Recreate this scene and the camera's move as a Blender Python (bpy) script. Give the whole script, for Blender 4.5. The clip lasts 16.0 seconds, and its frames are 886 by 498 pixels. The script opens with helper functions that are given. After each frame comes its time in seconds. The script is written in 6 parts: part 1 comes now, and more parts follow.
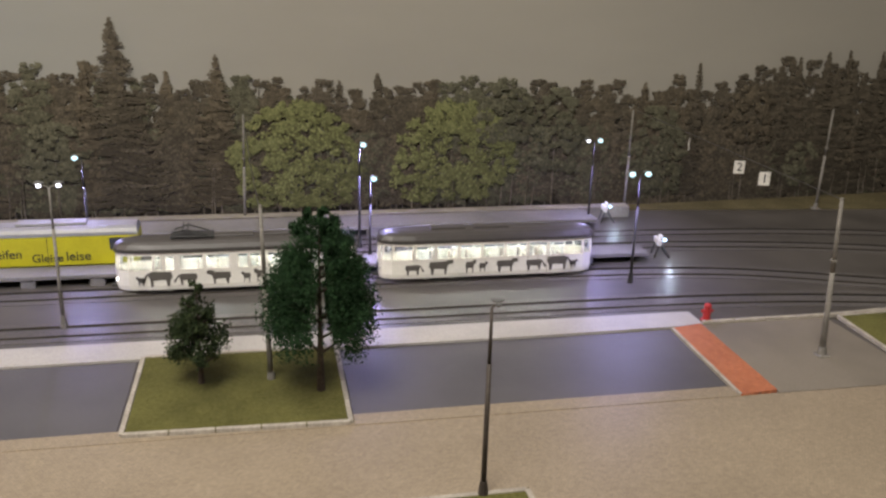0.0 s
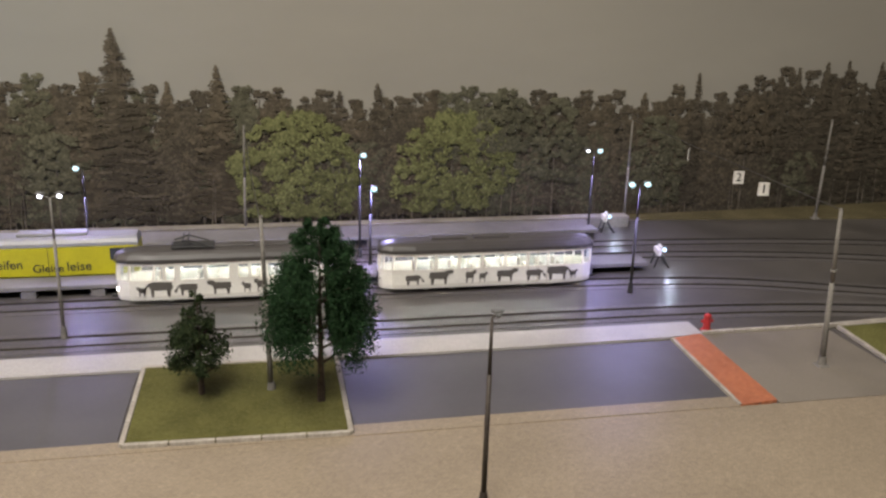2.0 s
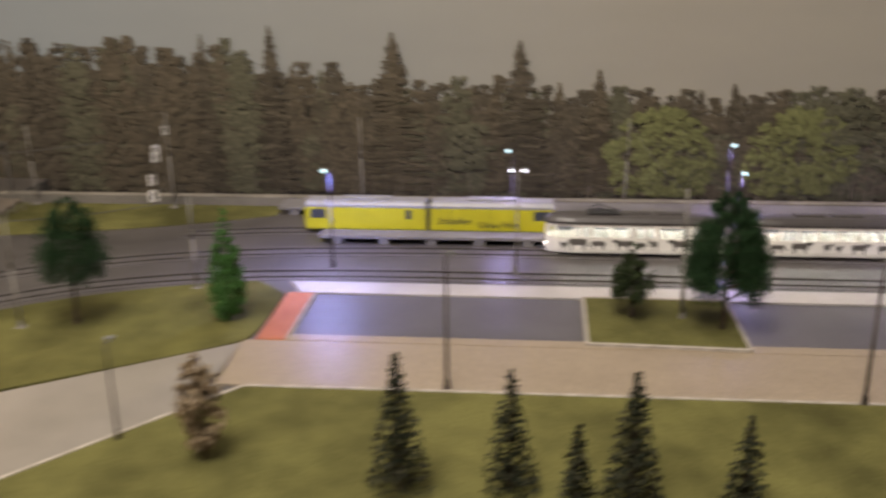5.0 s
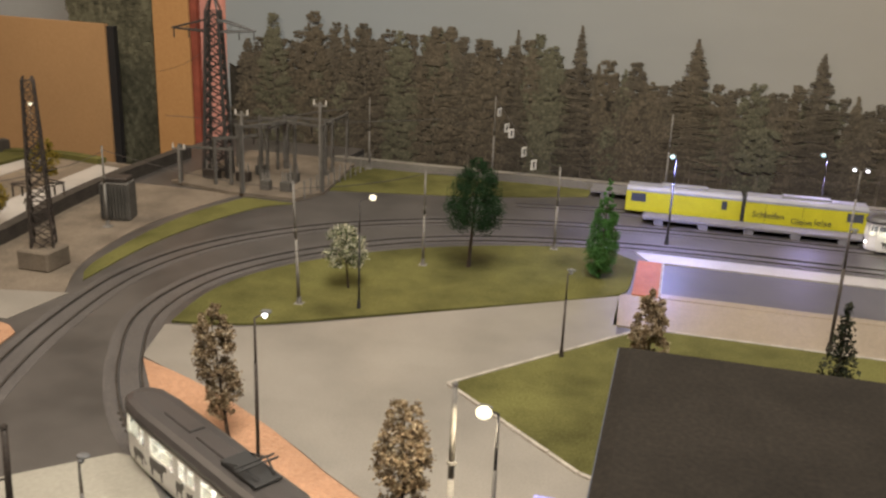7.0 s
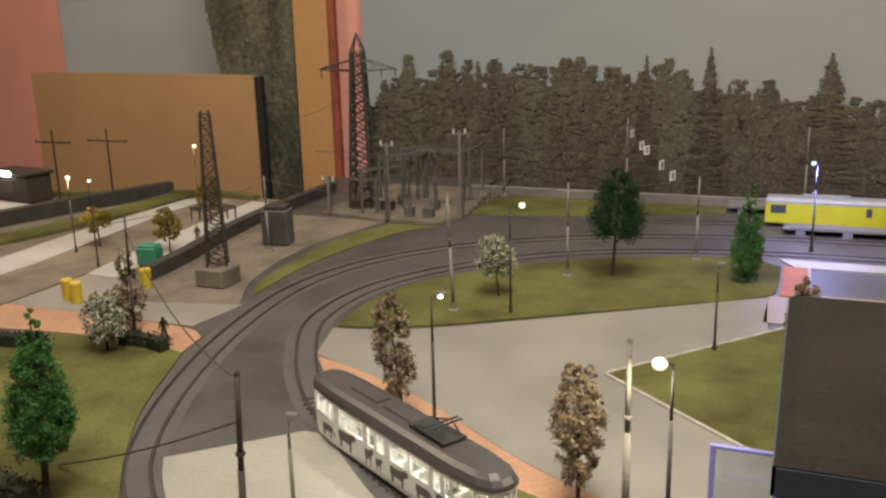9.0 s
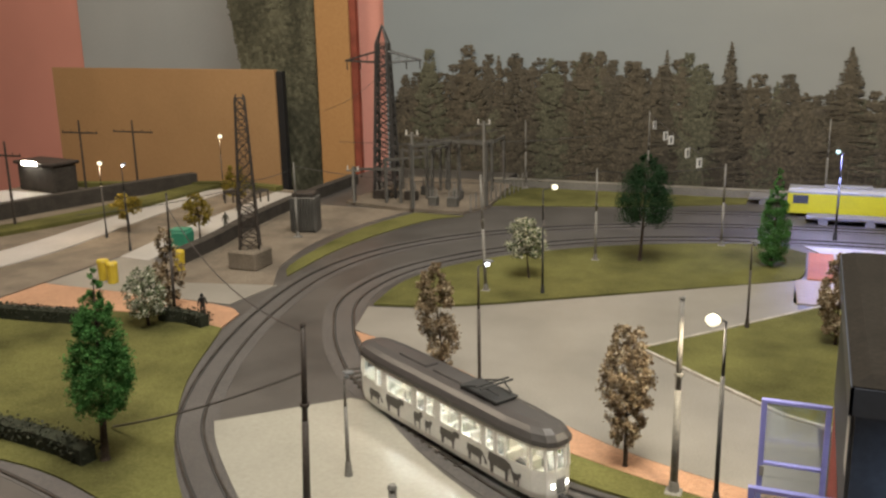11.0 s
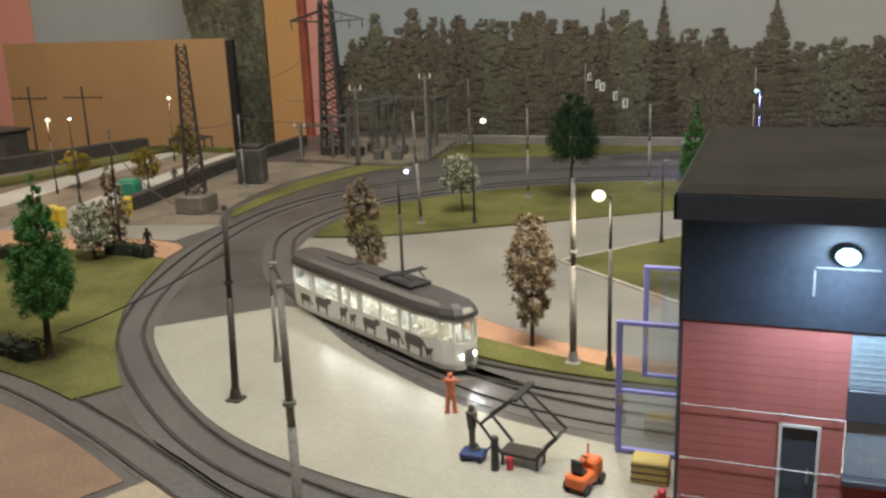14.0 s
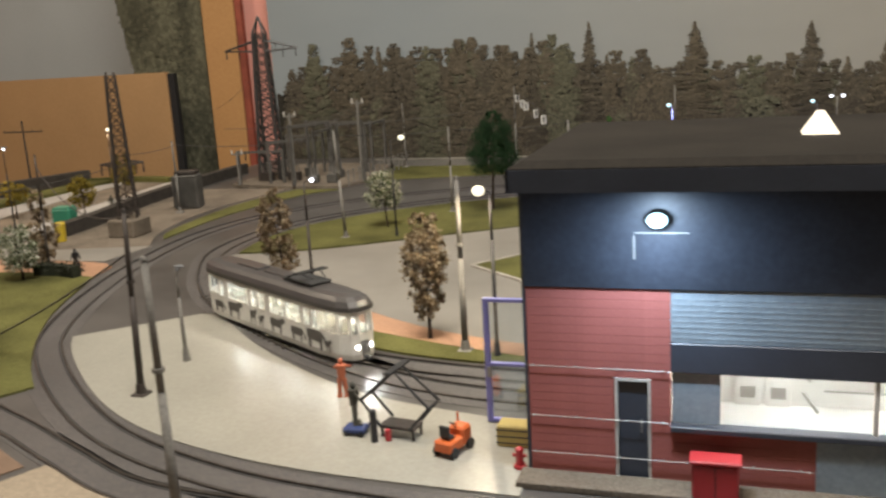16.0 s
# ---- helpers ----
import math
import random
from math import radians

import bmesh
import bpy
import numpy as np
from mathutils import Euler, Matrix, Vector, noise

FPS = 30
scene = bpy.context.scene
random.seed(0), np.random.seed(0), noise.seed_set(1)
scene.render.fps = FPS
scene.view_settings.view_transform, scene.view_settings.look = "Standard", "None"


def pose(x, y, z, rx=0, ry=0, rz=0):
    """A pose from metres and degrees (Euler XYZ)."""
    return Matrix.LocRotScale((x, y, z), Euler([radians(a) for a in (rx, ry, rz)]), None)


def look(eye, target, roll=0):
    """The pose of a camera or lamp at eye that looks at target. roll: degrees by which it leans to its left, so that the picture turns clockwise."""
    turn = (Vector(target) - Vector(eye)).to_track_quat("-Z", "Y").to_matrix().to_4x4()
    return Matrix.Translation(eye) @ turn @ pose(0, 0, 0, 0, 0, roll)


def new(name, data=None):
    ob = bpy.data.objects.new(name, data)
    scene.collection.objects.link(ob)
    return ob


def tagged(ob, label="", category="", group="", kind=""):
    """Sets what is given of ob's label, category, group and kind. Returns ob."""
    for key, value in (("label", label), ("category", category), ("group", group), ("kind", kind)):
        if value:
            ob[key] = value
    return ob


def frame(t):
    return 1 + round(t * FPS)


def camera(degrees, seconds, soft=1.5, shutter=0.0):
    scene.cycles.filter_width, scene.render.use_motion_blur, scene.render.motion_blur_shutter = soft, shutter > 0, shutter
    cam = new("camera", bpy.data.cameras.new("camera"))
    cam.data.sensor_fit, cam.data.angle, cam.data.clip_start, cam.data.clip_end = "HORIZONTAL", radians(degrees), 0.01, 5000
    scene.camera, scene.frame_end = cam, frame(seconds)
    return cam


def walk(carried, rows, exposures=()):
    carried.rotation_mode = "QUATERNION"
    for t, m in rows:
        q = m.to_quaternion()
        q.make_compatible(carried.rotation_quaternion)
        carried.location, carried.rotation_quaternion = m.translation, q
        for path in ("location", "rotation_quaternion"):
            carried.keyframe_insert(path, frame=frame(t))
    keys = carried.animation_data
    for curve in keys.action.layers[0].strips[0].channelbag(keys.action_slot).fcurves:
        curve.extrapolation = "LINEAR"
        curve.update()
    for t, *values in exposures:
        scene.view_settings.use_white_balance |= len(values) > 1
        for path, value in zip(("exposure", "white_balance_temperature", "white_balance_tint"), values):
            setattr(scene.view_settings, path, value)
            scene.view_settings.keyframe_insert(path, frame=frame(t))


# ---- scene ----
cam = camera(52.36, 16.0, 2.5, 0.4)
PATH = (  # seconds, x, y, z in cm, yaw, pitch, roll
    (0.0, -0.00, -0.00, 24.39, -12.00, -17.88, -1.68),
    (0.5, -0.05, -0.01, 24.34, -12.09, -17.78, -1.62),
    (1.0, -0.01, 0.01, 24.44, -12.00, -17.81, -1.69),
    (1.5, -0.05, -0.06, 24.31, -11.99, -17.61, -1.75),
    (2.0, -0.02, -0.08, 24.49, -12.00, -17.29, -1.66),
    (2.5, -0.11, -0.06, 24.58, -12.02, -17.05, -1.74),
    (3.0, -0.09, -0.27, 24.54, -11.79, -16.29, -1.89),
    (3.5, -0.77, -1.68, 25.51, -10.20, -16.57, -1.49),
    (4.0, -3.80, -7.08, 30.36, -6.30, -18.96, 0.99),
    (4.5, -6.64, -10.99, 31.49, -3.57, -21.16, 0.34),
    (5.0, -11.96, -18.89, 28.45, 5.19, -18.25, 0.61),
    (5.2, -16.93, -24.24, 28.26, 7.52, -17.20, 0.49),
    (7.3, -30.17, -34.53, 27.45, 15.87, -17.61, -1.41),
    (7.5, -30.04, -35.54, 27.18, 16.22, -16.77, 0.17),
    (8.0, -31.13, -36.13, 26.20, 18.12, -16.35, -0.81),
    (8.5, -30.55, -37.58, 25.43, 20.57, -15.26, 0.18),
    (9.0, -31.25, -38.55, 25.10, 21.84, -14.53, 1.44),
    (11.3, -33.07, -41.31, 23.18, 22.25, -14.08, 1.07),
    (11.5, -33.00, -41.40, 23.22, 22.31, -14.20, 1.05),
    (12.0, -32.77, -41.51, 22.97, 22.18, -14.48, 1.39),
    (12.5, -32.19, -42.03, 21.76, 21.76, -14.60, 1.67),
    (13.0, -31.19, -43.01, 20.58, 21.19, -14.58, 1.60),
    (13.5, -29.74, -43.74, 19.45, 20.30, -14.58, 1.76),
    (14.0, -28.52, -44.91, 19.08, 19.83, -14.74, 2.11),
    (14.5, -26.64, -44.97, 18.15, 20.22, -14.43, 3.09),
    (15.0, -25.85, -47.41, 18.26, 19.90, -13.68, 3.19),
    (15.5, -25.49, -48.02, 18.19, 19.16, -12.68, 2.94),
    (16.0, -23.45, -47.00, 17.55, 17.39, -12.66, 3.38),
)
EXPOSURES = ((0.0, 0.03, 6300.0, 10.0), (2.5, 0.04, 6280.0, 10.0), (4.0, 0.06, 6300.0, 11.0), (5.0, 0.0, 6600.0, 14.0), (7.5, 0.05, 6500.0, 10.0), (9.0, 0.04, 6400.0, 9.0), (12.0, 0.02, 6200.0, 6.0), (14.0, 0.03, 6000.0, 5.0), (15.0, 0.04, 6100.0, 6.0), (16.0, 0.04, 6250.0, 9.0))
walk(cam, [(t, pose(0.01 * x, 0.01 * y, 0.01 * z, 90 + b, c, a)) for t, x, y, z, a, b, c in PATH], EXPOSURES)
ROOM_W, FILL_M, FILL_L = 24.5, 9.0, 10.5
LED_W, BULB_W, WALL_W = 0.1, 0.07, 0.08
TRAILER = (18.4, 66.6, 0.0)
MOTOR = (-50.7, 2.6, -31.5)
SKY = (-20.0, -7.0)
import collections

U = 0.01  # every length below is in centimetres; this is a 1:87 tabletop layout


# ---- world, room lamp and added fill lamps ----
world = bpy.data.worlds.new("world")
scene.world = world
world.use_nodes = True
world.node_tree.nodes["Background"].inputs[0].default_value = (0.62, 0.55, 0.47, 1)
world.node_tree.nodes["Background"].inputs[1].default_value = 0.05


def area_lamp(name, x, y, z, tx, ty, tz, size, watts, colour):
    d = bpy.data.lights.new(name, "AREA")
    d.shape, d.size, d.energy, d.color = "DISK", size * U, watts, colour
    ob = new(name, d)
    ob.matrix_world = look((x * U, y * U, z * U), (tx * U, ty * U, tz * U))
    return ob


def head_lamp(name, x, y, z, watts, colour, dx=0.0, dy=0.0):
    """The light of a lamp head, shed downwards."""
    return area_lamp(name, x, y, z, x + dx, y + dy, z - 10, 0.45, watts, colour)


def point_lamp(name, x, y, z, watts, colour, radius=0.25):
    d = bpy.data.lights.new(name, "POINT")
    d.energy, d.color, d.shadow_soft_size = watts, colour, radius * U
    ob = new(name, d)
    ob.location = (x * U, y * U, z * U)
    return ob


WARM = (1.0, 0.72, 0.42)
COLD = (0.5, 0.46, 1.0)
area_lamp("room_lamp_front", -32, -28, 118, -24, 40, 0, 60, ROOM_W, (1.0, 0.92, 0.80))
# unseen fill added above the layout: softens shadows, lifts dark parts
area_lamp("fill_lamp_middle", -38, 28, 170, -34, 40, 0, 60, FILL_M, (1.0, 0.90, 0.77))
# unseen warm fill added to brighten the boards at the left end
area_lamp("fill_lamp_left", -178, 25, 125, -140, 95, 0, 40, FILL_L, (1.0, 0.80, 0.58))


# ---- materials ----
def nodes_of(name):
    m = bpy.data.materials.new(name)
    m.use_nodes = True
    t = m.node_tree
    return m, t, t.nodes["Principled BSDF"]


def ramp(t, fac, stops):
    r = t.nodes.new("ShaderNodeValToRGB")
    while len(r.color_ramp.elements) < len(stops):
        r.color_ramp.elements.new(0.5)
    for e, (p, c) in zip(r.color_ramp.elements, stops):
        e.position, e.color = p, (*c, 1)
    t.links.new(fac, r.inputs[0])
    return r.outputs[0]


def coords(t, sx=1.0, sy=1.0, sz=1.0):
    c = t.nodes.new("ShaderNodeTexCoord")
    m = t.nodes.new("ShaderNodeMapping")
    m.inputs["Scale"].default_value = (100 * sx, 100 * sy, 100 * sz)
    t.links.new(c.outputs["Object"], m.inputs[0])
    return m.outputs[0]


def noise_tex(t, vec, scale, detail=4.0, rough=0.6):
    n = t.nodes.new("ShaderNodeTexNoise")
    n.inputs["Scale"].default_value, n.inputs["Detail"].default_value, n.inputs["Roughness"].default_value = scale, detail, rough
    t.links.new(vec, n.inputs["Vector"])
    return n.outputs[0]


def mixed(t, a, b, fac, kind="MULTIPLY"):
    x = t.nodes.new("ShaderNodeMix")
    x.data_type, x.blend_type = "RGBA", kind
    x.inputs[0].default_value = fac
    t.links.new(a, x.inputs[6])
    t.links.new(b, x.inputs[7])
    return x.outputs[2]


def bumped(t, p, height, strength, dist):
    b = t.nodes.new("ShaderNodeBump")
    b.inputs["Strength"].default_value, b.inputs["Distance"].default_value = strength, dist * U
    t.links.new(height, b.inputs["Height"])
    t.links.new(b.outputs[0], p.inputs["Normal"])


def surface(name, dark, light, rough=0.8, metal=0.0, fine=6.0, broad=0.25, wear=0.35, bump=0.3, dist=0.05, spec=0.4, sx=1.0, sy=1.0, sz=1.0):
    """A surface with grain and broad stains."""
    m, t, p = nodes_of(name)
    v = coords(t, sx, sy, sz)
    n1, n2 = noise_tex(t, v, fine), noise_tex(t, v, broad, 3.0)
    c = ramp(t, n1, ((0.3, dark), (0.7, light)))
    s = ramp(t, n2, ((0.35, (1 - wear,) * 3), (0.62, (1, 1, 1))))
    t.links.new(mixed(t, c, s, 1.0), p.inputs["Base Color"])
    p.inputs["Roughness"].default_value, p.inputs["Metallic"].default_value = rough, metal
    p.inputs["Specular IOR Level"].default_value = spec
    if bump:
        bumped(t, p, n1, bump, dist)
    return m


def paved(name, dark, light, joint, w, h, rough=0.6, bump=0.6, wear=0.2, offset=0.5, spec=0.4):
    """Small setts or slabs with recessed joints."""
    m, t, p = nodes_of(name)
    v = coords(t)
    b = t.nodes.new("ShaderNodeTexBrick")
    b.offset = offset
    b.inputs["Scale"].default_value, b.inputs["Brick Width"].default_value, b.inputs["Row Height"].default_value = 1.0, w, h
    b.inputs["Mortar Size"].default_value = min(w, h) * 0.09
    b.inputs["Color1"].default_value, b.inputs["Color2"].default_value, b.inputs["Mortar"].default_value = (*dark, 1), (*light, 1), (*joint, 1)
    t.links.new(v, b.inputs["Vector"])
    n1, n2 = noise_tex(t, v, 5.0), noise_tex(t, v, 0.12, 3.0)
    c = mixed(t, b.outputs[0], ramp(t, n1, ((0.25, (0.75,) * 3), (0.75, (1.1,) * 3))), 1.0)
    c = mixed(t, c, ramp(t, n2, ((0.35, (1 - wear,) * 3), (0.65, (1, 1, 1)))), 1.0)
    t.links.new(c, p.inputs["Base Color"])
    p.inputs["Roughness"].default_value, p.inputs["Specular IOR Level"].default_value = rough, spec
    inv = t.nodes.new("ShaderNodeMath")
    inv.operation = "SUBTRACT"
    inv.inputs[0].default_value = 1.0
    t.links.new(b.outputs["Fac"], inv.inputs[1])
    bumped(t, p, inv.outputs[0], bump, 0.03)
    return m


def speckled(name, colours, rough=0.85, translucent=0.0):
    """Many small pieces in one mesh, each with a tone of its own."""
    m, t, p = nodes_of(name)
    g = t.nodes.new("ShaderNodeNewGeometry")
    n = len(colours)
    c = ramp(t, g.outputs["Random Per Island"], [(i / max(1, n - 1), c) for i, c in enumerate(colours)])
    nz = noise_tex(t, coords(t), 2.0)
    t.links.new(mixed(t, c, ramp(t, nz, ((0.3, (0.7,) * 3), (0.7, (1.15,) * 3))), 1.0), p.inputs["Base Color"])
    p.inputs["Roughness"].default_value, p.inputs["Specular IOR Level"].default_value = rough, 0.2
    return m


def plain(name, c, rough=0.5, metal=0.0, spec=0.5):
    return surface(name, tuple(0.88 * x for x in c), c, rough, metal, 8.0, 0.6, 0.12, 0.08, 0.02, spec)


def glowing(name, colour, strength):
    m, t, p = nodes_of(name)
    p.inputs["Base Color"].default_value = (*colour, 1)
    p.inputs["Emission Color"].default_value = (*colour, 1)
    p.inputs["Emission Strength"].default_value = strength
    return m


def glass(name, tint=(0.9, 0.95, 1.0), clear=0.82):
    m = bpy.data.materials.new(name)
    m.use_nodes = True
    t = m.node_tree
    t.nodes.clear()
    o, x = t.nodes.new("ShaderNodeOutputMaterial"), t.nodes.new("ShaderNodeMixShader")
    a, b = t.nodes.new("ShaderNodeBsdfGlossy"), t.nodes.new("ShaderNodeBsdfTransparent")
    a.inputs["Roughness"].default_value = 0.08
    b.inputs[0].default_value = (*tint, 1)
    x.inputs[0].default_value = clear
    t.links.new(a.outputs[0], x.inputs[1])
    t.links.new(b.outputs[0], x.inputs[2])
    t.links.new(x.outputs[0], o.inputs[0])
    return m


M = {}
M["board"] = surface("baseboard_paint", (0.05, 0.045, 0.04), (0.09, 0.08, 0.07))
M["asphalt"] = surface("asphalt", (0.057, 0.0515, 0.047), (0.102, 0.092, 0.083), 0.45, 0, 14.0, 0.14, 0.4, 0.25, 0.02, 0.6)
M["bay"] = surface("parking_asphalt", (0.0731, 0.0688, 0.0757), (0.1075, 0.1015, 0.1075), 0.5, 0, 16.0, 0.12, 0.2, 0.2, 0.02, 0.5)
M["setts"] = paved("beige_setts", (0.29, 0.236, 0.172), (0.34, 0.276, 0.2), (0.25, 0.203, 0.148), 0.2, 0.16, 0.46, 0.35, 0.12)
M["concrete"] = surface("pale_concrete", (0.34, 0.32, 0.3), (0.45, 0.43, 0.40), 0.45, 0, 7.0, 0.16, 0.18, 0.15, 0.02, 0.5)
M["plaza"] = surface("plaza_concrete", (0.2, 0.182, 0.155), (0.265, 0.243, 0.21), 0.5, 0, 9.0, 0.09, 0.22, 0.15, 0.02)
M["sidewalk"] = surface("brownish_sidewalk", (0.17, 0.148, 0.122), (0.225, 0.198, 0.165), 0.5, 0, 9.0, 0.1, 0.25, 0.15, 0.02)
M["court"] = surface("yard_slab", (0.27, 0.253, 0.21), (0.325, 0.307, 0.258), 0.3, 0, 4.0, 0.12, 0.12, 0.08, 0.02, 0.5)
M["kerb"] = surface("kerb_stone", (0.30, 0.27, 0.23), (0.46, 0.42, 0.36), 0.7, 0, 6.0, 0.5, 0.3)
M["brickpath"] = paved("red_clinker", (0.42, 0.13, 0.055), (0.55, 0.19, 0.085), (0.30, 0.12, 0.07), 0.28, 0.14, 0.7)
M["orange"] = paved("orange_clinker", (0.45, 0.24, 0.135), (0.53, 0.30, 0.18), (0.34, 0.2, 0.125), 0.3, 0.15, 0.7)
M["soil"] = surface("lawn_ground", (0.096, 0.0925, 0.0276), (0.148, 0.1415, 0.05), 0.95, 0, 5.0, 0.11, 0.55, 0.6, 0.08, 0.1)
M["dryverge"] = surface("dry_verge", (0.085, 0.073, 0.038), (0.14, 0.118, 0.066), 0.95, 0, 5.0, 0.12, 0.4, 0.5, 0.06, 0.1)
M["blades"] = speckled("grass_fibres", ((0.092, 0.0915, 0.0276), (0.127, 0.123, 0.0396), (0.158, 0.148, 0.0534)), 0.95)
M["gravel"] = surface("brown_gravel", (0.12, 0.095, 0.07), (0.24, 0.20, 0.155), 0.9, 0, 9.0, 0.2, 0.35, 0.6, 0.06, 0.2)
M["redgravel"] = surface("reddish_ground", (0.137, 0.09, 0.061), (0.2, 0.134, 0.093), 0.9, 0, 9.0, 0.12, 0.2, 0.3, 0.04, 0.2)
M["trackbed"] = paved("track_setts", (0.106, 0.0984, 0.0968), (0.145, 0.131, 0.12), (0.0643, 0.0605, 0.0568), 0.22, 0.16, 0.4, 0.7)
M["groove"] = plain("groove_shadow_tone", (0.032, 0.0288, 0.0272), 0.8)
M["rail"] = surface("worn_rail_steel", (0.05, 0.044, 0.038), (0.17, 0.15, 0.13), 0.38, 0.7, 10.0, 0.6, 0.4, 0.1, 0.01)
M["sleeper"] = surface("dark_sleeper", (0.0297, 0.0243, 0.0189), (0.0675, 0.0567, 0.0459), 0.85, 0, 9.0, 0.8)
M["platform"] = surface("grey_platform_concrete", (0.15, 0.143, 0.143), (0.22, 0.21, 0.207), 0.6, 0, 8.0, 0.15, 0.3, 0.2, 0.03)
M["ledge"] = surface("fibreboard_edge", (0.14, 0.128, 0.112), (0.2, 0.185, 0.16), 0.8, 0, 5.0, 0.1, 0.35)
M["whitecap"] = surface("chalky_cap", (0.19, 0.172, 0.14), (0.26, 0.238, 0.195), 0.8)


def sky_print(name):
    """Printed evening sky: grey-blue at one end, warmer at the other, paler above the trees, with faint clouds."""
    m, t, p = nodes_of(name)
    v = coords(t)
    xyz = t.nodes.new("ShaderNodeSeparateXYZ")
    t.links.new(v, xyz.inputs[0])
    def span(out, a, b):
        r = t.nodes.new("ShaderNodeMapRange")
        r.inputs[1].default_value, r.inputs[2].default_value = a, b
        t.links.new(out, r.inputs[0])
        return r.outputs[0]
    c = ramp(t, span(xyz.outputs[0], -75.0, 5.0), ((0.0, (0.25, 0.278, 0.292)), (1.0, (0.318, 0.302, 0.262))))
    c = mixed(t, c, ramp(t, span(xyz.outputs[2], 8.0, 40.0), ((0.0, (1.0, 1.0, 1.0)), (1.0, (0.86, 0.85, 0.83)))), 1.0)
    c = mixed(t, c, ramp(t, noise_tex(t, coords(t, 0.4, 1.0, 1.3), 0.06, 4.0), ((0.3, (0.93, 0.93, 0.94)), (0.7, (1.04, 1.035, 1.03)))), 1.0)
    t.links.new(c, p.inputs["Base Color"])
    p.inputs["Roughness"].default_value, p.inputs["Specular IOR Level"].default_value = 0.75, 0.3
    return m


M["sky"] = sky_print("printed_overcast_sky")
M["undergrowth"] = surface("printed_forest_shade", (0.02, 0.018, 0.015), (0.048, 0.043, 0.034), 0.85, 0, 3.0, 0.3, 0.4, 0.0, 0.01, 0.1, 2.0, 1.0, 0.5)
M["bark"] = surface("printed_bark", (0.07, 0.06, 0.048), (0.19, 0.165, 0.135), 0.9, 0, 3.0, 0.4, 0.4, 0.0, 0.01, 0.1)
# each foliage colour in three tones: shaded, middle and sunlit, printed in
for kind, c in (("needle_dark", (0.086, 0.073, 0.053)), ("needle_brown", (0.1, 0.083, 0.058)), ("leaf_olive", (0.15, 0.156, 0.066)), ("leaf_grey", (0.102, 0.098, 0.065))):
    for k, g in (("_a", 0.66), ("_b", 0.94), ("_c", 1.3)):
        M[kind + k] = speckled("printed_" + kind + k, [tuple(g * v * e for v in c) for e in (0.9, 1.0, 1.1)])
M["trunk"] = surface("model_bark", (0.03, 0.02, 0.014), (0.085, 0.06, 0.042), 0.9, 0, 8.0, 1.0, 0.4, 0.5, 0.05)
M["foam_dark"] = speckled("dark_green_foliage", ((0.007, 0.019, 0.007), (0.014, 0.038, 0.014), (0.025, 0.06, 0.021)), 0.9)
M["foam_green"] = speckled("bright_green_foliage", ((0.024, 0.078, 0.0168), (0.0504, 0.144, 0.0324), (0.09, 0.21, 0.054)), 0.9)
M["foam_olive"] = speckled("olive_foliage", ((0.01, 0.016, 0.006), (0.022, 0.035, 0.013), (0.045, 0.06, 0.024)), 0.9)
M["foam_brown"] = speckled("brown_foliage", ((0.11, 0.075, 0.04), (0.2, 0.14, 0.08), (0.3, 0.225, 0.14), (0.42, 0.355, 0.25)), 0.9)
M["foam_white"] = speckled("white_blossom", ((0.04, 0.065, 0.025), (0.1, 0.12, 0.055), (0.38, 0.38, 0.28), (0.62, 0.6, 0.5)), 0.9)
M["foam_yellow"] = speckled("yellowish_foliage", ((0.12, 0.09, 0.01), (0.2, 0.15, 0.02), (0.3, 0.22, 0.04)), 0.9)
M["foam_black"] = speckled("blackish_conifer", ((0.0091, 0.013, 0.0078), (0.0234, 0.026, 0.0143), (0.039, 0.039, 0.0234)), 0.9)
M["hedge"] = speckled("dark_hedge", ((0.0168, 0.0196, 0.0126), (0.0364, 0.0392, 0.0252), (0.063, 0.0616, 0.042)), 0.95)
M["tramwhite"] = plain("ivory_lacquer", (0.8436, 0.8208, 0.7638), 0.32)
M["tramroof"] = plain("dark_roof_paint", (0.066, 0.06, 0.0576), 0.35)
M["under"] = plain("underframe_black", (0.0324, 0.0324, 0.0324), 0.6)
M["cow"] = plain("cow_print_ink", (0.11, 0.10, 0.09), 0.5)
M["liner"] = plain("cabin_cream", (0.8, 0.78, 0.7), 0.6)
M["seat"] = plain("cabin_seat", (0.45, 0.40, 0.32), 0.6)
M["glass"] = glass("window_glass")
M["cabinlight"] = glowing("cabin_tube", (1.0, 0.94, 0.78), 48.0)
M["headlight"] = glowing("headlamp", (1.0, 0.95, 0.85), 12.0)
M["yellow"] = plain("yellow_lacquer", (0.5, 0.46, 0.02), 0.4)
M["greyroof"] = plain("pale_grey_roof", (0.27, 0.27, 0.28), 0.4)
M["letters"] = plain("dark_lettering", (0.03, 0.03, 0.03), 0.5)
M["steel"] = surface("galvanised_mast", (0.15, 0.14, 0.125), (0.24, 0.225, 0.2), 0.75, 0.0, 7.0, 0.6, 0.3, 0.1, 0.01)
M["yardsteel"] = surface("weathered_switchyard_steel", (0.07, 0.065, 0.058), (0.13, 0.12, 0.105), 0.7, 0.0, 7.0, 0.6, 0.3, 0.1, 0.01)
M["darkmast"] = surface("dark_mast", (0.035, 0.028, 0.024), (0.075, 0.06, 0.05), 0.6, 0.2, 7.0, 0.6, 0.3, 0.1, 0.01)
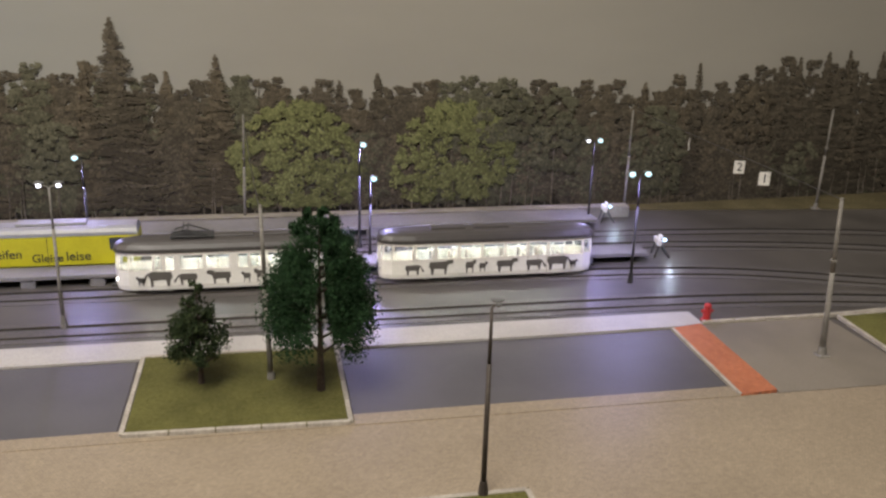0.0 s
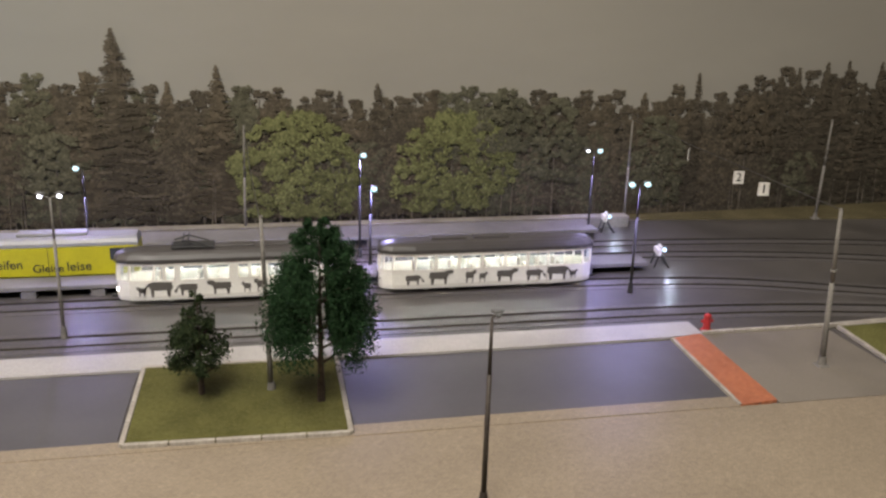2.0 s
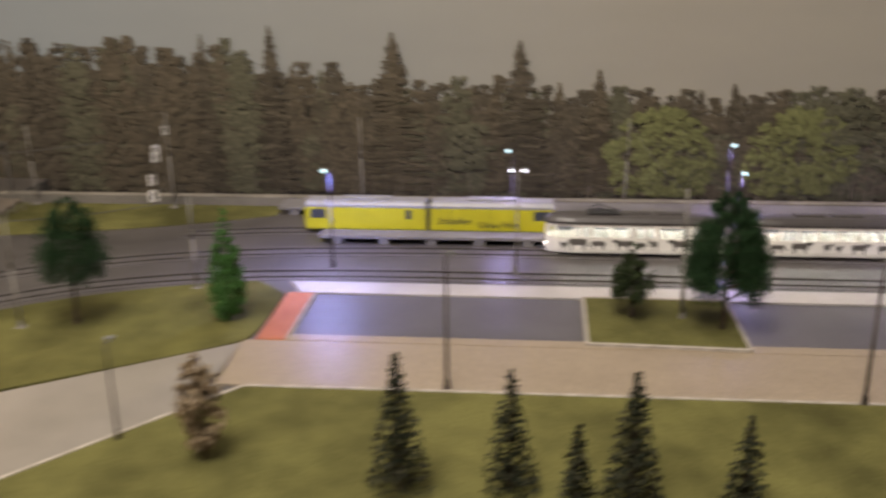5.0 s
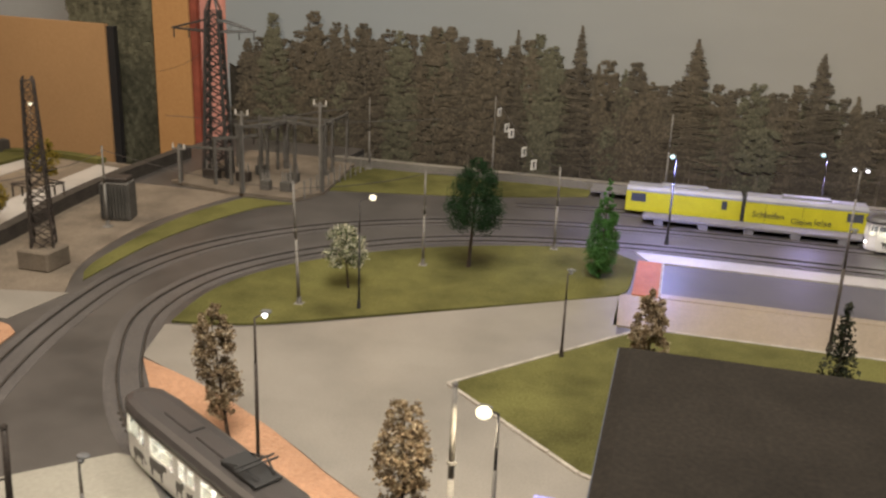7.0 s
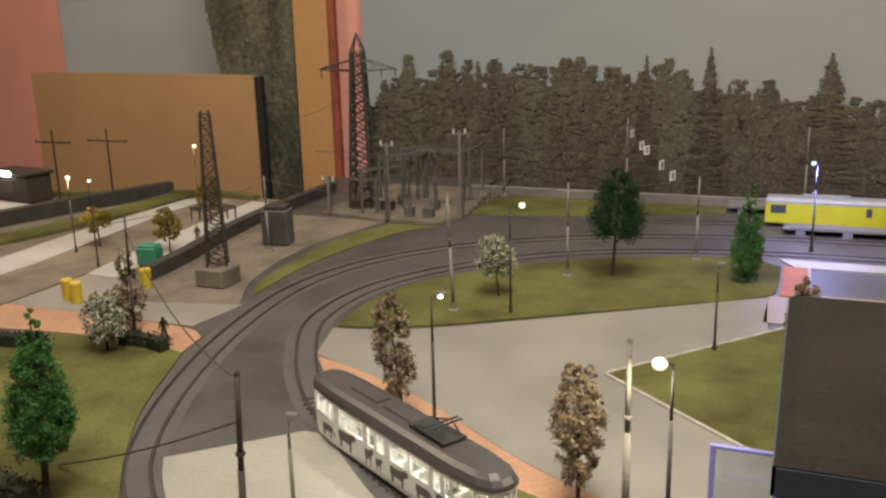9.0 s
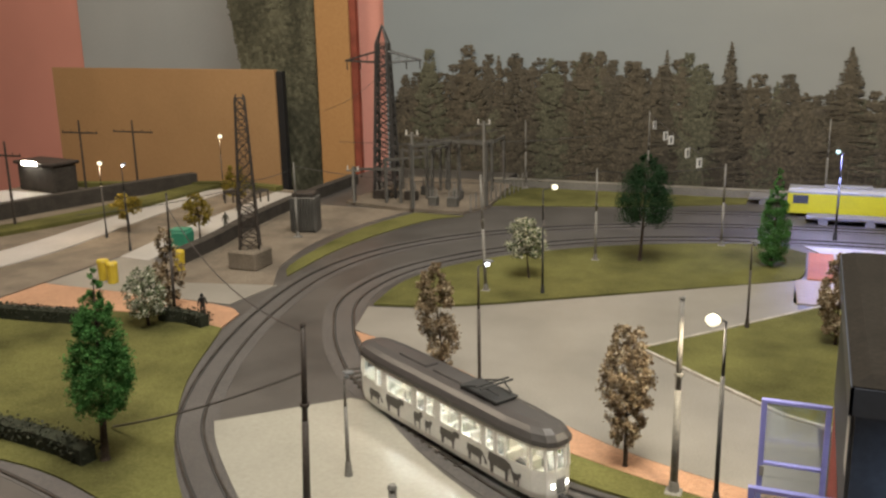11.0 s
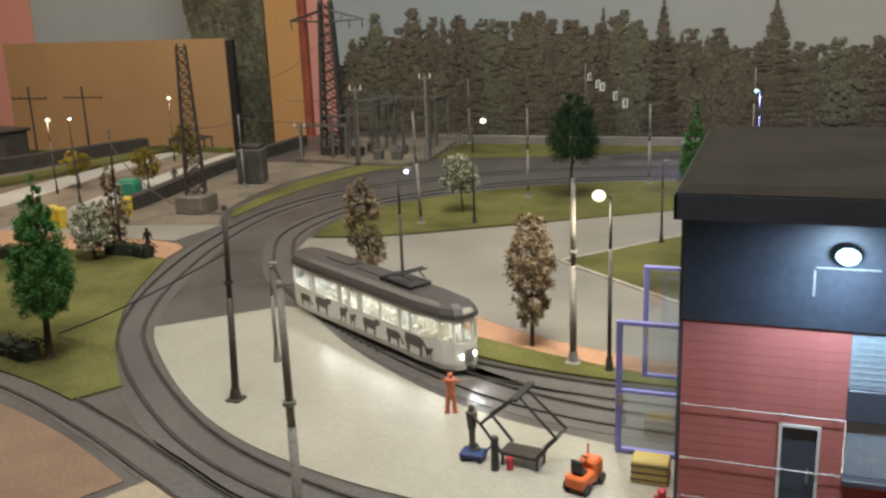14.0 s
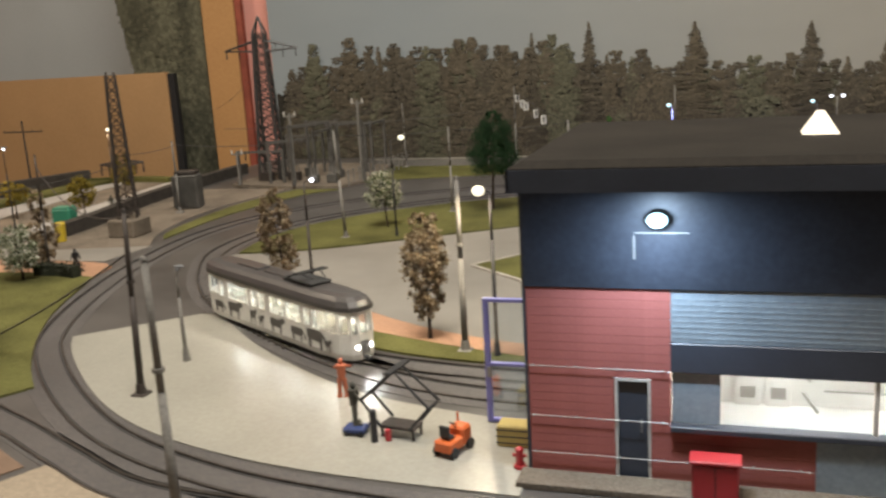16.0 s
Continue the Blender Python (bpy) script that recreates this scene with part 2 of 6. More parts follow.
M["lamppole"] = surface("dull_lamp_pole", (0.03, 0.029, 0.03), (0.055, 0.053, 0.053), 0.8, 0.0, 7.0, 0.6, 0.3, 0.1, 0.01, 0.2)
M["lampcold"] = glowing("cold_led", (0.62, 0.9, 1.0), 1.25)
M["lampwarm"] = glowing("warm_bulb", (1.0, 0.92, 0.68), 1.3)
M["lampdim"] = glowing("dim_bulb", (0.9, 0.9, 1.0), 5.0)
M["lampbody"] = plain("lamp_housing", (0.12, 0.12, 0.12), 0.5)
M["wire"] = plain("wire", (0.042, 0.0378, 0.035), 0.5)
M["signwhite"] = plain("white_plate", (0.72, 0.70, 0.66), 0.5)
M["red"] = plain("red_lacquer", (0.42, 0.03, 0.035), 0.45)
M["orangepaint"] = plain("orange_lacquer", (0.62, 0.13, 0.03), 0.45)
M["blue"] = plain("dark_blue_lacquer", (0.03, 0.05, 0.16), 0.5)
M["frameblue"] = plain("violet_blue_frame", (0.20, 0.20, 0.52), 0.45)
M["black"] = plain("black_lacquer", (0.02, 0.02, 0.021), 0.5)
M["siding"] = plain("red_cladding", (0.4032, 0.1288, 0.1064), 0.85, 0.0, 0.2)
M["navy"] = surface("dark_fascia_sheet", (0.02, 0.024, 0.034), (0.032, 0.037, 0.05), 0.5, 0, 4.0, 0.3, 0.25, 0.1, 0.02)
M["greypanel"] = surface("blue_grey_sheet", (0.24, 0.275, 0.30), (0.31, 0.345, 0.37), 0.5, 0, 5.0, 0.3, 0.2, 0.1, 0.02)
M["roofing"] = surface("brown_roofing_felt", (0.015, 0.0125, 0.01), (0.026, 0.0215, 0.0165), 0.85, 0, 5.0, 0.25, 0.3, 0.2, 0.03, 0.15)
M["trimwhite"] = plain("pale_trim", (0.6, 0.56, 0.5), 0.5)
M["doorblack"] = plain("dark_door", (0.045, 0.051, 0.0675), 0.4)
M["hallwhite"] = plain("white_interior", (0.78, 0.76, 0.72), 0.6)
M["halllight"] = glowing("hall_tube", (1.0, 0.93, 0.8), 55.0)
M["tin"] = plain("bare_tin", (0.3, 0.29, 0.27), 0.45, 0.5)
M["green"] = plain("sea_green_lacquer", (0.04, 0.22, 0.13), 0.5)
M["binyellow"] = plain("bin_yellow", (0.55, 0.40, 0.03), 0.5)
M["crate"] = plain("faded_yellow_wood", (0.46, 0.36, 0.12), 0.7)
M["clay"] = plain("orange_overall", (0.55, 0.17, 0.09), 0.8)
M["khaki"] = plain("dark_overall", (0.07, 0.065, 0.05), 0.8)
M["pink"] = surface("pink_wall_paint", (0.64, 0.29, 0.235), (0.68, 0.315, 0.255), 0.85, 0, 3.0, 0.03, 0.08, 0.0)
M["brownboard"] = surface("brown_hardboard", (0.3698, 0.2193, 0.0989), (0.4128, 0.2494, 0.1178), 0.75, 0, 2.0, 0.04, 0.12, 0.05, 0.02)
M["orangeboard"] = surface("ochre_board", (0.38, 0.20, 0.075), (0.43, 0.235, 0.09), 0.75, 0, 2.0, 0.04, 0.1, 0.05, 0.02)
M["redboard"] = surface("red_board_edge", (0.25, 0.06, 0.035), (0.30, 0.075, 0.045), 0.8)
M["greywall"] = surface("grey_blue_wall", (0.36, 0.385, 0.395), (0.39, 0.415, 0.425), 0.85, 0, 2.0, 0.04, 0.08, 0.0)
M["ceiling"] = surface("ceiling_paint", (0.6, 0.57, 0.52), (0.66, 0.62, 0.57), 0.9)


# ---- mesh helpers (centimetres) ----
def box(bm, x0, x1, y0, y1, z0, z1, bevel=0.0):
    vs = [bm.verts.new(p) for p in ((x0, y0, z0), (x1, y0, z0), (x1, y1, z0), (x0, y1, z0), (x0, y0, z1), (x1, y0, z1), (x1, y1, z1), (x0, y1, z1))]
    fs = [bm.faces.new([vs[i] for i in q]) for q in ((3, 2, 1, 0), (4, 5, 6, 7), (0, 1, 5, 4), (1, 2, 6, 5), (2, 3, 7, 6), (3, 0, 4, 7))]
    if bevel:
        es = {e for f in fs for e in f.edges}
        bmesh.ops.bevel(bm, geom=list(es), offset=bevel, segments=1, affect="EDGES")
    return bm


def prism(bm, pts, z0, z1):
    lo, hi = [bm.verts.new((x, y, z0)) for x, y in pts], [bm.verts.new((x, y, z1)) for x, y in pts]
    n = len(pts)
    bm.faces.new(hi)
    bm.faces.new(lo[::-1])
    for i in range(n):
        bm.faces.new((lo[i], lo[(i + 1) % n], hi[(i + 1) % n], hi[i]))
    return bm


def rod(bm, a, b, r0, r1=None, n=8):
    a, b = Vector(a), Vector(b)
    r1 = r0 if r1 is None else r1
    d = (b - a).normalized()
    s = d.orthogonal().normalized()
    w = d.cross(s)
    ra = [bm.verts.new(a + r0 * (math.cos(k) * s + math.sin(k) * w)) for k in (2 * math.pi * i / n for i in range(n))]
    rb = [bm.verts.new(b + r1 * (math.cos(k) * s + math.sin(k) * w)) for k in (2 * math.pi * i / n for i in range(n))]
    for i in range(n):
        bm.faces.new((ra[i], ra[(i + 1) % n], rb[(i + 1) % n], rb[i]))
    bm.faces.new(ra[::-1])
    bm.faces.new(rb)
    return bm


def ball(bm, c, r, sx=1.0, sy=1.0, sz=1.0, n=8):
    ret = bmesh.ops.create_uvsphere(bm, u_segments=n, v_segments=max(4, n // 2 + 1), radius=r)
    for v in ret["verts"]:
        v.co = Vector((c[0] + v.co.x * sx, c[1] + v.co.y * sy, c[2] + v.co.z * sz))
    return bm


def smooth_path(pts, step=0.8):
    """A Catmull-Rom line through pts."""
    p = [Vector((*q, 0)) for q in pts]
    p = [2 * p[0] - p[1], *p, 2 * p[-1] - p[-2]]
    out = []
    for i in range(1, len(p) - 2):
        a, b, c, d = p[i - 1], p[i], p[i + 1], p[i + 2]
        n = max(2, int((c - b).length / step))
        for k in range(n):
            u = k / n
            out.append(0.5 * ((2 * b) + (c - a) * u + (2 * a - 5 * b + 4 * c - d) * u * u + (3 * b - a - 3 * c + d) * u ** 3))
    out.append(p[-2])
    return [(q.x, q.y) for q in out]


def offset_path(path, d):
    out = []
    for i, (x, y) in enumerate(path):
        (ax, ay), (bx, by) = path[max(0, i - 1)], path[min(len(path) - 1, i + 1)]
        l = math.hypot(bx - ax, by - ay) or 1
        out.append((x - (by - ay) / l * d, y + (bx - ax) / l * d))
    return out


def ribbon(bm, path, w, z0, z1, shift=0.0):
    """A band w wide with thickness, along a path."""
    a, b = offset_path(path, shift + w / 2), offset_path(path, shift - w / 2)
    rows = [[bm.verts.new((*q, z)) for q, z in ((l, z0), (l, z1), (r, z1), (r, z0))] for l, r in zip(a, b)]
    for p, q in zip(rows, rows[1:]):
        for i in range(4):
            bm.faces.new((p[i], p[(i + 1) % 4], q[(i + 1) % 4], q[i]))
    bm.faces.new(rows[0][::-1])
    bm.faces.new(rows[-1])
    return bm


def mesh_from(name, bm, material, smooth=False):
    bmesh.ops.recalc_face_normals(bm, faces=bm.faces)
    for v in bm.verts:
        v.co *= U
    me = bpy.data.meshes.new(name)
    bm.to_mesh(me)
    bm.free()
    me.materials.append(material)
    if smooth:
        me.polygons.foreach_set("use_smooth", [True] * len(me.polygons))
    return me


def thing(name, x, y, z, label, category, group="", turn=0.0, kind=""):
    ob = new(name)
    ob.empty_display_size = 0.01
    ob.matrix_world = pose(x * U, y * U, z * U, 0, 0, turn)
    return tagged(ob, label, category, group, kind)


def part(name, bm, material, parent, label="", smooth=False):
    ob = new(name, mesh_from(name, bm, material, smooth))
    ob.parent = parent
    return tagged(ob, label)


def solid(name, bm, material, label, category="", kind="", group="", smooth=False):
    return tagged(new(name, mesh_from(name, bm, material, smooth)), label, category, group, kind)


def flakes(name, pts, sizes, material, parent=None, label="", flat=0.0, rng=None, aspect=0.7):
    """Many small four-cornered leaves in one mesh. flat: 1 turns them all towards the front."""
    rng = rng or np.random.default_rng(1)
    n = len(pts)
    pts, sizes = np.asarray(pts, float), np.asarray(sizes, float)
    nrm = rng.normal(size=(n, 3)) * (1 - flat) + np.array([0, -1.0, 0.04]) * flat * 2
    nrm /= np.linalg.norm(nrm, axis=1, keepdims=True) + 1e-9
    a = np.cross(nrm, rng.normal(size=(n, 3)))
    a /= np.linalg.norm(a, axis=1, keepdims=True) + 1e-9
    b = np.cross(nrm, a)
    a, b = a * sizes[:, None] * 0.5, b * sizes[:, None] * 0.5 * aspect
    j = rng.uniform(0.6, 1.25, size=(n, 4, 1))
    q = np.stack([-a, -b, a, b], 1) * j + nrm[:, None] * (rng.uniform(-0.2, 0.2, size=(n, 4, 1)) * (1 - flat) * sizes[:, None, None])
    co = ((pts[:, None] + q) * U).reshape(-1, 3)
    me = bpy.data.meshes.new(name)
    me.from_pydata(co.tolist(), [], np.arange(4 * n).reshape(-1, 4).tolist())
    me.materials.append(material)
    ob = new(name, me)
    if parent:
        ob.parent = parent
    return tagged(ob, label)


# ---- the room round the layout ----
bm = bmesh.new()
box(bm, -330, 200, 165, 170, -90, 175)
solid("wall_north", bm, M["greywall"], "grey-blue painted wall behind the layout", "wall", "structure")
bm = bmesh.new()
box(bm, -335, -330, -230, 170, -90, 175)
solid("wall_west", bm, M["pink"], "pink painted room wall", "wall", "structure")
bm = bmesh.new()
box(bm, 200, 205, -230, 170, -90, 175)
solid("wall_east", bm, M["ceiling"], "pale painted room wall", "wall", "structure")
bm = bmesh.new()
box(bm, -335, 205, -235, -230, -90, 175)
solid("wall_south", bm, M["ceiling"], "pale painted room wall", "wall", "structure")
bm = bmesh.new()
box(bm, -335, 205, -235, 170, -95, -90)
solid("floor", bm, M["board"], "dark floor of the room under the layout", "floor", "structure")
bm = bmesh.new()
box(bm, -335, 205, -235, 170, 175, 180)
solid("ceiling", bm, M["ceiling"], "pale room ceiling", "ceiling", "structure")
bm = bmesh.new()
box(bm, -204, -100.5, 139, 141, -90, 175)
solid("wall_panel", bm, M["greywall"], "grey-blue screen behind the layout", "wall", "structure")
bm = bmesh.new()
box(bm, -330, -204, 140, 142, -90, 175)
box(bm, -108.5, -95, 99.5, 101, -90, 175)
solid("wall_return", bm, M["pink"], "pink painted wall return", "wall", "structure")

# ---- base, roads, pavements ----
bm = bmesh.new()
prism(bm, ((-146, -32), (110, -32), (110, 91.6), (72, 88.3), (52, 86.8), (37.4, 86.2), (37.4, 83.2), (-76, 83.2), (-76, 94.4), (-100, 94.4), (-100, 71), (-114, 72), (-131, 67.5), (-146, 64)), -4, -0.1)
solid("ground", bm, M["board"], "dark baseboard of the model layout", "ground", "structure")
for x, y in ((-140, -26), (-20, -26), (104, -26), (-140, 58), (-20, 86), (104, 86)):
    bm = bmesh.new()
    box(bm, x - 3, x + 3, y - 3, y + 3, -90, -4)
    solid("table_leg", bm, M["board"], "square dark leg carrying the layout board", "table leg", "", "legs of the layout")


def eased(pts):
    """Rounds the slight bends of a closed outline and keeps its real corners."""
    pts = [Vector((*p, 0)) for p in pts]
    for _ in range(2):
        out = []
        for i, b in enumerate(pts):
            a, c = pts[i - 1], pts[(i + 1) % len(pts)]
            if (b - a).length > 0.01 and (c - b).length > 0.01 and (b - a).angle(c - b) < 0.7:
                out += [b + (a - b) * 0.25, b + (c - b) * 0.25]
            else:
                out.append(b)
        pts = out
    return [(p.x, p.y) for p in pts]


def patch(name, pts, z0, z1, material, label, category="pavement"):
    bm = bmesh.new()
    prism(bm, eased(pts), z0, z1)
    return solid(name, bm, M[material], label, category, "structure")


def kerb(parent, pts, w=0.3, z1=0.3, closed=True, material="kerb", stone=2.4):
    """Kerb stones laid end to end along a line."""
    q = list(pts) + ([pts[0]] if closed else [])
    for (ax, ay), (bx, by) in zip(q, q[1:]):
        l = math.hypot(bx - ax, by - ay)
        n = max(1, round(l / stone))
        bm = bmesh.new()
        g = 0.03
        box(bm, g, l / n - g, -w / 2, w / 2, 0, z1, 0.03)
        me = mesh_from("kerb_stone", bm, M[material])
        for i in range(n):
            ob = new("kerb_stone", me)
            ob.parent = parent
            ob.matrix_local = pose((ax + (bx - ax) * i / n) * U, (ay + (by - ay) * i / n) * U, 0, 0, 0, math.degrees(math.atan2(by - ay, bx - ax)))


patch("road", ((-100, -31), (108, -31), (108, 91.4), (72, 88.2), (52, 86.7), (37.4, 86.1), (37.4, 82.0), (-76, 82.0), (-76, 94), (-100, 94)), -0.1, 0.0, "asphalt", "dark worn asphalt carrying the tram tracks", "road")
# forecourt in front of the parking bays
patch("pavement_front", ((-33.5, 36), (12.7, 36.2), (12.7, 2), (107, 2), (107, 43.5), (-33.5, 43.6)), 0, 0.1, "setts", "beige small-sett pavement, softly shining")
patch("pavement_edge", ((-30.2, 43.6), (28.1, 43.5), (28.1, 44.75), (-30.2, 44.75)), 0, 0.14, "setts", "beige sett strip along the parking bays")
patch("pavement_back", ((-31.5, 53.75), (28.2, 53.75), (31.2, 54.3), (31.2, 56.5), (-33, 56.5)), 0, 0.18, "concrete", "pale concrete pavement beside the tracks")
patch("parking_bay_1", ((-29.9, 44.75), (-7.4, 44.75), (-7.2, 53.7), (-29.9, 53.7)), 0, 0.05, "bay", "dark grey asphalt parking bay, empty", "parking bay")
patch("parking_bay_2", ((5.2, 44.75), (28.0, 44.75), (28.5, 53.7), (5.3, 53.7)), 0, 0.05, "bay", "dark grey asphalt parking bay, empty", "parking bay")
kerb(patch("brick_path_1", ((28.2, 43.55), (30.7, 43.8), (31.0, 54.2), (28.7, 53.75)), 0, 0.2, "brickpath", "red clinker path up to the tram stop"), ((28.15, 43.6), (28.6, 53.7)), 0.25, 0.24, False)
kerb(patch("brick_path_2", ((-32.5, 43.6), (-30.2, 43.6), (-30.2, 53.6), (-32.5, 53.6)), 0, 0.2, "brickpath", "red clinker path up to the tram stop"), ((-30.1, 43.7), (-30.1, 53.6)), 0.25, 0.24, False)
kerb(patch("pavement_right", ((30.75, 43.5), (107, 43.5), (107, 45), (41.2, 45.5), (41.0, 54.3), (31.05, 54.2)), 0, 0.1, "sidewalk", "brownish grey concrete pavement with a mast"), ((31.2, 54.4), (41.2, 54.4), (80, 57)), 0.35, 0.3, False)
# yard side
patch("plaza", ((-66.8, 23.8), (-65.2, 18.2), (-53.2, 12.6), (-43.4, 5.4), (-35.0, 2.5), (-31.4, 2.5), (-31.4, 11), (-33.2, 35.5), (-33.5, 43.0), (-49.3, 32.5), (-60.8, 25.0)), 0, 0.1, "plaza", "pale concrete yard lane")
patch("orange_path", ((-64.9, 17.8), (-64.2, 16.9), (-60.2, 11.8), (-51.3, 6.5), (-42.8, 2.9), (-35.2, 0.6), (-31.4, 0.2), (-31.4, 2.45), (-35.1, 2.45), (-43.4, 5.3), (-53.2, 12.5), (-60, 16)), 0, 0.13, "orange", "orange clinker footpath")
patch("yard", ((-65.4, 0.3), (-63.5, -2.3), (-57.6, -8.0), (-52.4, -11.7), (-46.9, -13.8), (-40.5, -15.0), (-31.3, -15.3), (-31.3, -8.3), (-33, -8.3), (-41, -6.6), (-46, -3.8), (-51.8, 0.4), (-57.6, 6.2), (-59.2, 6.2)), 0, 0.08, "court", "cream concrete yard slab, glossy under the lamps", "yard")
patch("yard_front", ((-53, -16.6), (-48, -18.8), (-40, -19.6), (0, -19.8), (0, -30.5), (-60, -30.5)), 0, 0.08, "setts", "beige sett pavement by the loop")
patch("earth_patch", ((-99, -8), (-68.6, -11.0), (-60, -13.8), (-54, -16.9), (-61, -30.5), (-99, -30.5)), 0, 0.06, "redgravel", "reddish brown bare ground inside the loop", "ground")
patch("gravel_yard", ((-95.4, 32), (-95.8, 62), (-80, 62), (-83.6, 48), (-82, 34), (-78.2, 27), (-90, 24)), 0, 0.06, "gravel", "brown gravel yard before the substation", "ground")
patch("pavement_left", ((-99.5, 20.6), (-78.6, 20.6), (-77.8, 27), (-90, 24.2), (-95.4, 31.5), (-99.5, 31)), 0, 0.08, "plaza", "dusty beige pavement", "pavement")
patch("orange_pavement", ((-99.5, 14.2), (-91, 15.6), (-81, 16.4), (-75.4, 14.6), (-76.2, 18.6), (-78.6, 20.5), (-99.5, 20.5)), 0, 0.1, "orange", "orange clinker pavement at the crossing")
patch("street_left", ((-146, 14), (-100, 14), (-97, 34), (-97.4, 70.5), (-104, 71), (-114, 72), (-131, 67.4), (-146, 63.8)), -0.1, 0.0, "gravel", "dusty grey side street", "road")
patch("footway_left", ((-99.6, 31.0), (-95.7, 30.6), (-96.6, 43), (-98.6, 56), (-100.6, 68.0), (-104.2, 68.4), (-102.8, 54), (-101.8, 43)), 0, 0.1, "concrete", "pale footway strip along the side street")
patch("footway_far", ((-116, 16), (-110.5, 17), (-107.6, 28.6), (-109.8, 44), (-111.2, 58), (-111.5, 69.4), (-114.8, 67), (-115.4, 46), (-113.6, 31)), 0, 0.1, "concrete", "pale footway strip along the side street")
patch("footway_end", ((-145.8, 40), (-133.6, 45), (-134.4, 58), (-145.8, 58)), 0, 0.1, "concrete", "pale footway behind the far wall")
patch("verge_back", ((-75.8, 81.9), (-73.5, 67.5), (-52, 72.5), (-40.2, 78), (-40.2, 81.9)), 0, 0.07, "soil", "dull green verge below the forest", "lawn")
patch("verge_right", ((37.5, 84.4), (52, 83.2), (66, 82.0), (107, 77), (107, 91.5), (72, 88.3), (52, 86.8), (37.5, 86.2)), 0, 0.12, "dryverge", "dry olive verge below the forest", "lawn")


# ---- lawns ----
def inside(x, y, pts):
    c = False
    for (ax, ay), (bx, by) in zip(pts, pts[1:] + pts[:1]):
        if (ay > y) != (by > y) and x < (bx - ax) * (y - ay) / (by - ay) + ax:
            c = not c
    return c


def lawn(name, pts, z1, count, label, edge=True, seed=1):
    pts = list(pts)
    ob = patch(name, pts, 0, z1, "soil", label, "lawn")
    bounds = eased(pts)
    rng = np.random.default_rng(seed)
    xs, ys = [p[0] for p in pts], [p[1] for p in pts]
    q = rng.uniform((min(xs), min(ys)), (max(xs), max(ys)), size=(count, 2))
    q = np.array([p for p in q if inside(*p, bounds)])
    z = np.full((len(q), 1), z1 + 0.012)
    g = flakes("grass", np.hstack([q, z]), rng.uniform(0.05, 0.12, len(q)), M["blades"], ob, "", 0.0, rng, 0.35)
    g["kind"] = "stuff"
    if edge:
        kerb(ob, pts, 0.28, z1 + 0.08)
    return ob


lawn("lawn_bed", ((-7.05, 44.1), (4.9, 43.7), (5.05, 53.6), (-6.85, 53.75)), 0.3, 9000, "yellow-green lawn bed between the parking bays")
lawn("lawn_yard", ((-31.0, 35.7), (-43.4, 21.0), (-33.4, 12.4), (-31.0, 11.4), (12.5, 11.4), (12.5, 35.9)), 0.2, 16000, "olive lawn with small dark conifers", True, 2)
lawn("lawn_north", ((-66.6, 24.4), (-60.8, 25.6), (-49.3, 33.0), (-33.8, 42.6), (-32.7, 44.5), (-32.7, 53.3), (-36.0, 56.4), (-43.5, 54.6), (-52.5, 50.6), (-60.5, 44.4), (-65.6, 37.5), (-67.4, 31)), 0.18, 16000, "olive green lawn inside the tram loop", False, 3)
lawn("lawn_strip", ((-60.0, 11.2), (-55.8, 8.6), (-50.0, 4.0), (-44, 0.6), (-38, -0.7), (-31.6, -0.9), (-31.6, 0.1), (-35.2, 0.5), (-42.8, 2.8), (-51.3, 6.4)), 0.15, 6000, "narrow grass strip beside the yard track", False, 4)
lawn("lawn_west", ((-99, 10.5), (-99, -7.5), (-73.3, -7.9), (-69.5, -8.3), (-65.6, -9.4), (-62.4, -10.6), (-61.0, -8.3), (-63.4, -5.9), (-66.7, -1.9), (-70.1, 3.2), (-72.2, 7.4), (-73.8, 11.4), (-75.4, 15.0), (-81, 16.2), (-91, 15.3)), 0.14, 14000, "olive green lawn with a shaped hedge", False, 5)
lawn("lawn_sliver", ((-80.9, 33.4), (-78.6, 30), (-79.3, 41), (-77.4, 52), (-75.2, 58.4), (-72.2, 60.6), (-78.8, 60.8), (-81.8, 50.6)), 0.1, 3000, "narrow grass verge along the bend", False, 6)
lawn("lawn_right", ((41.5, 45.6), (75, 42), (75, 56.0), (42, 54.1)), 0.2, 4000, "grass lawn at the street corner", True, 7)


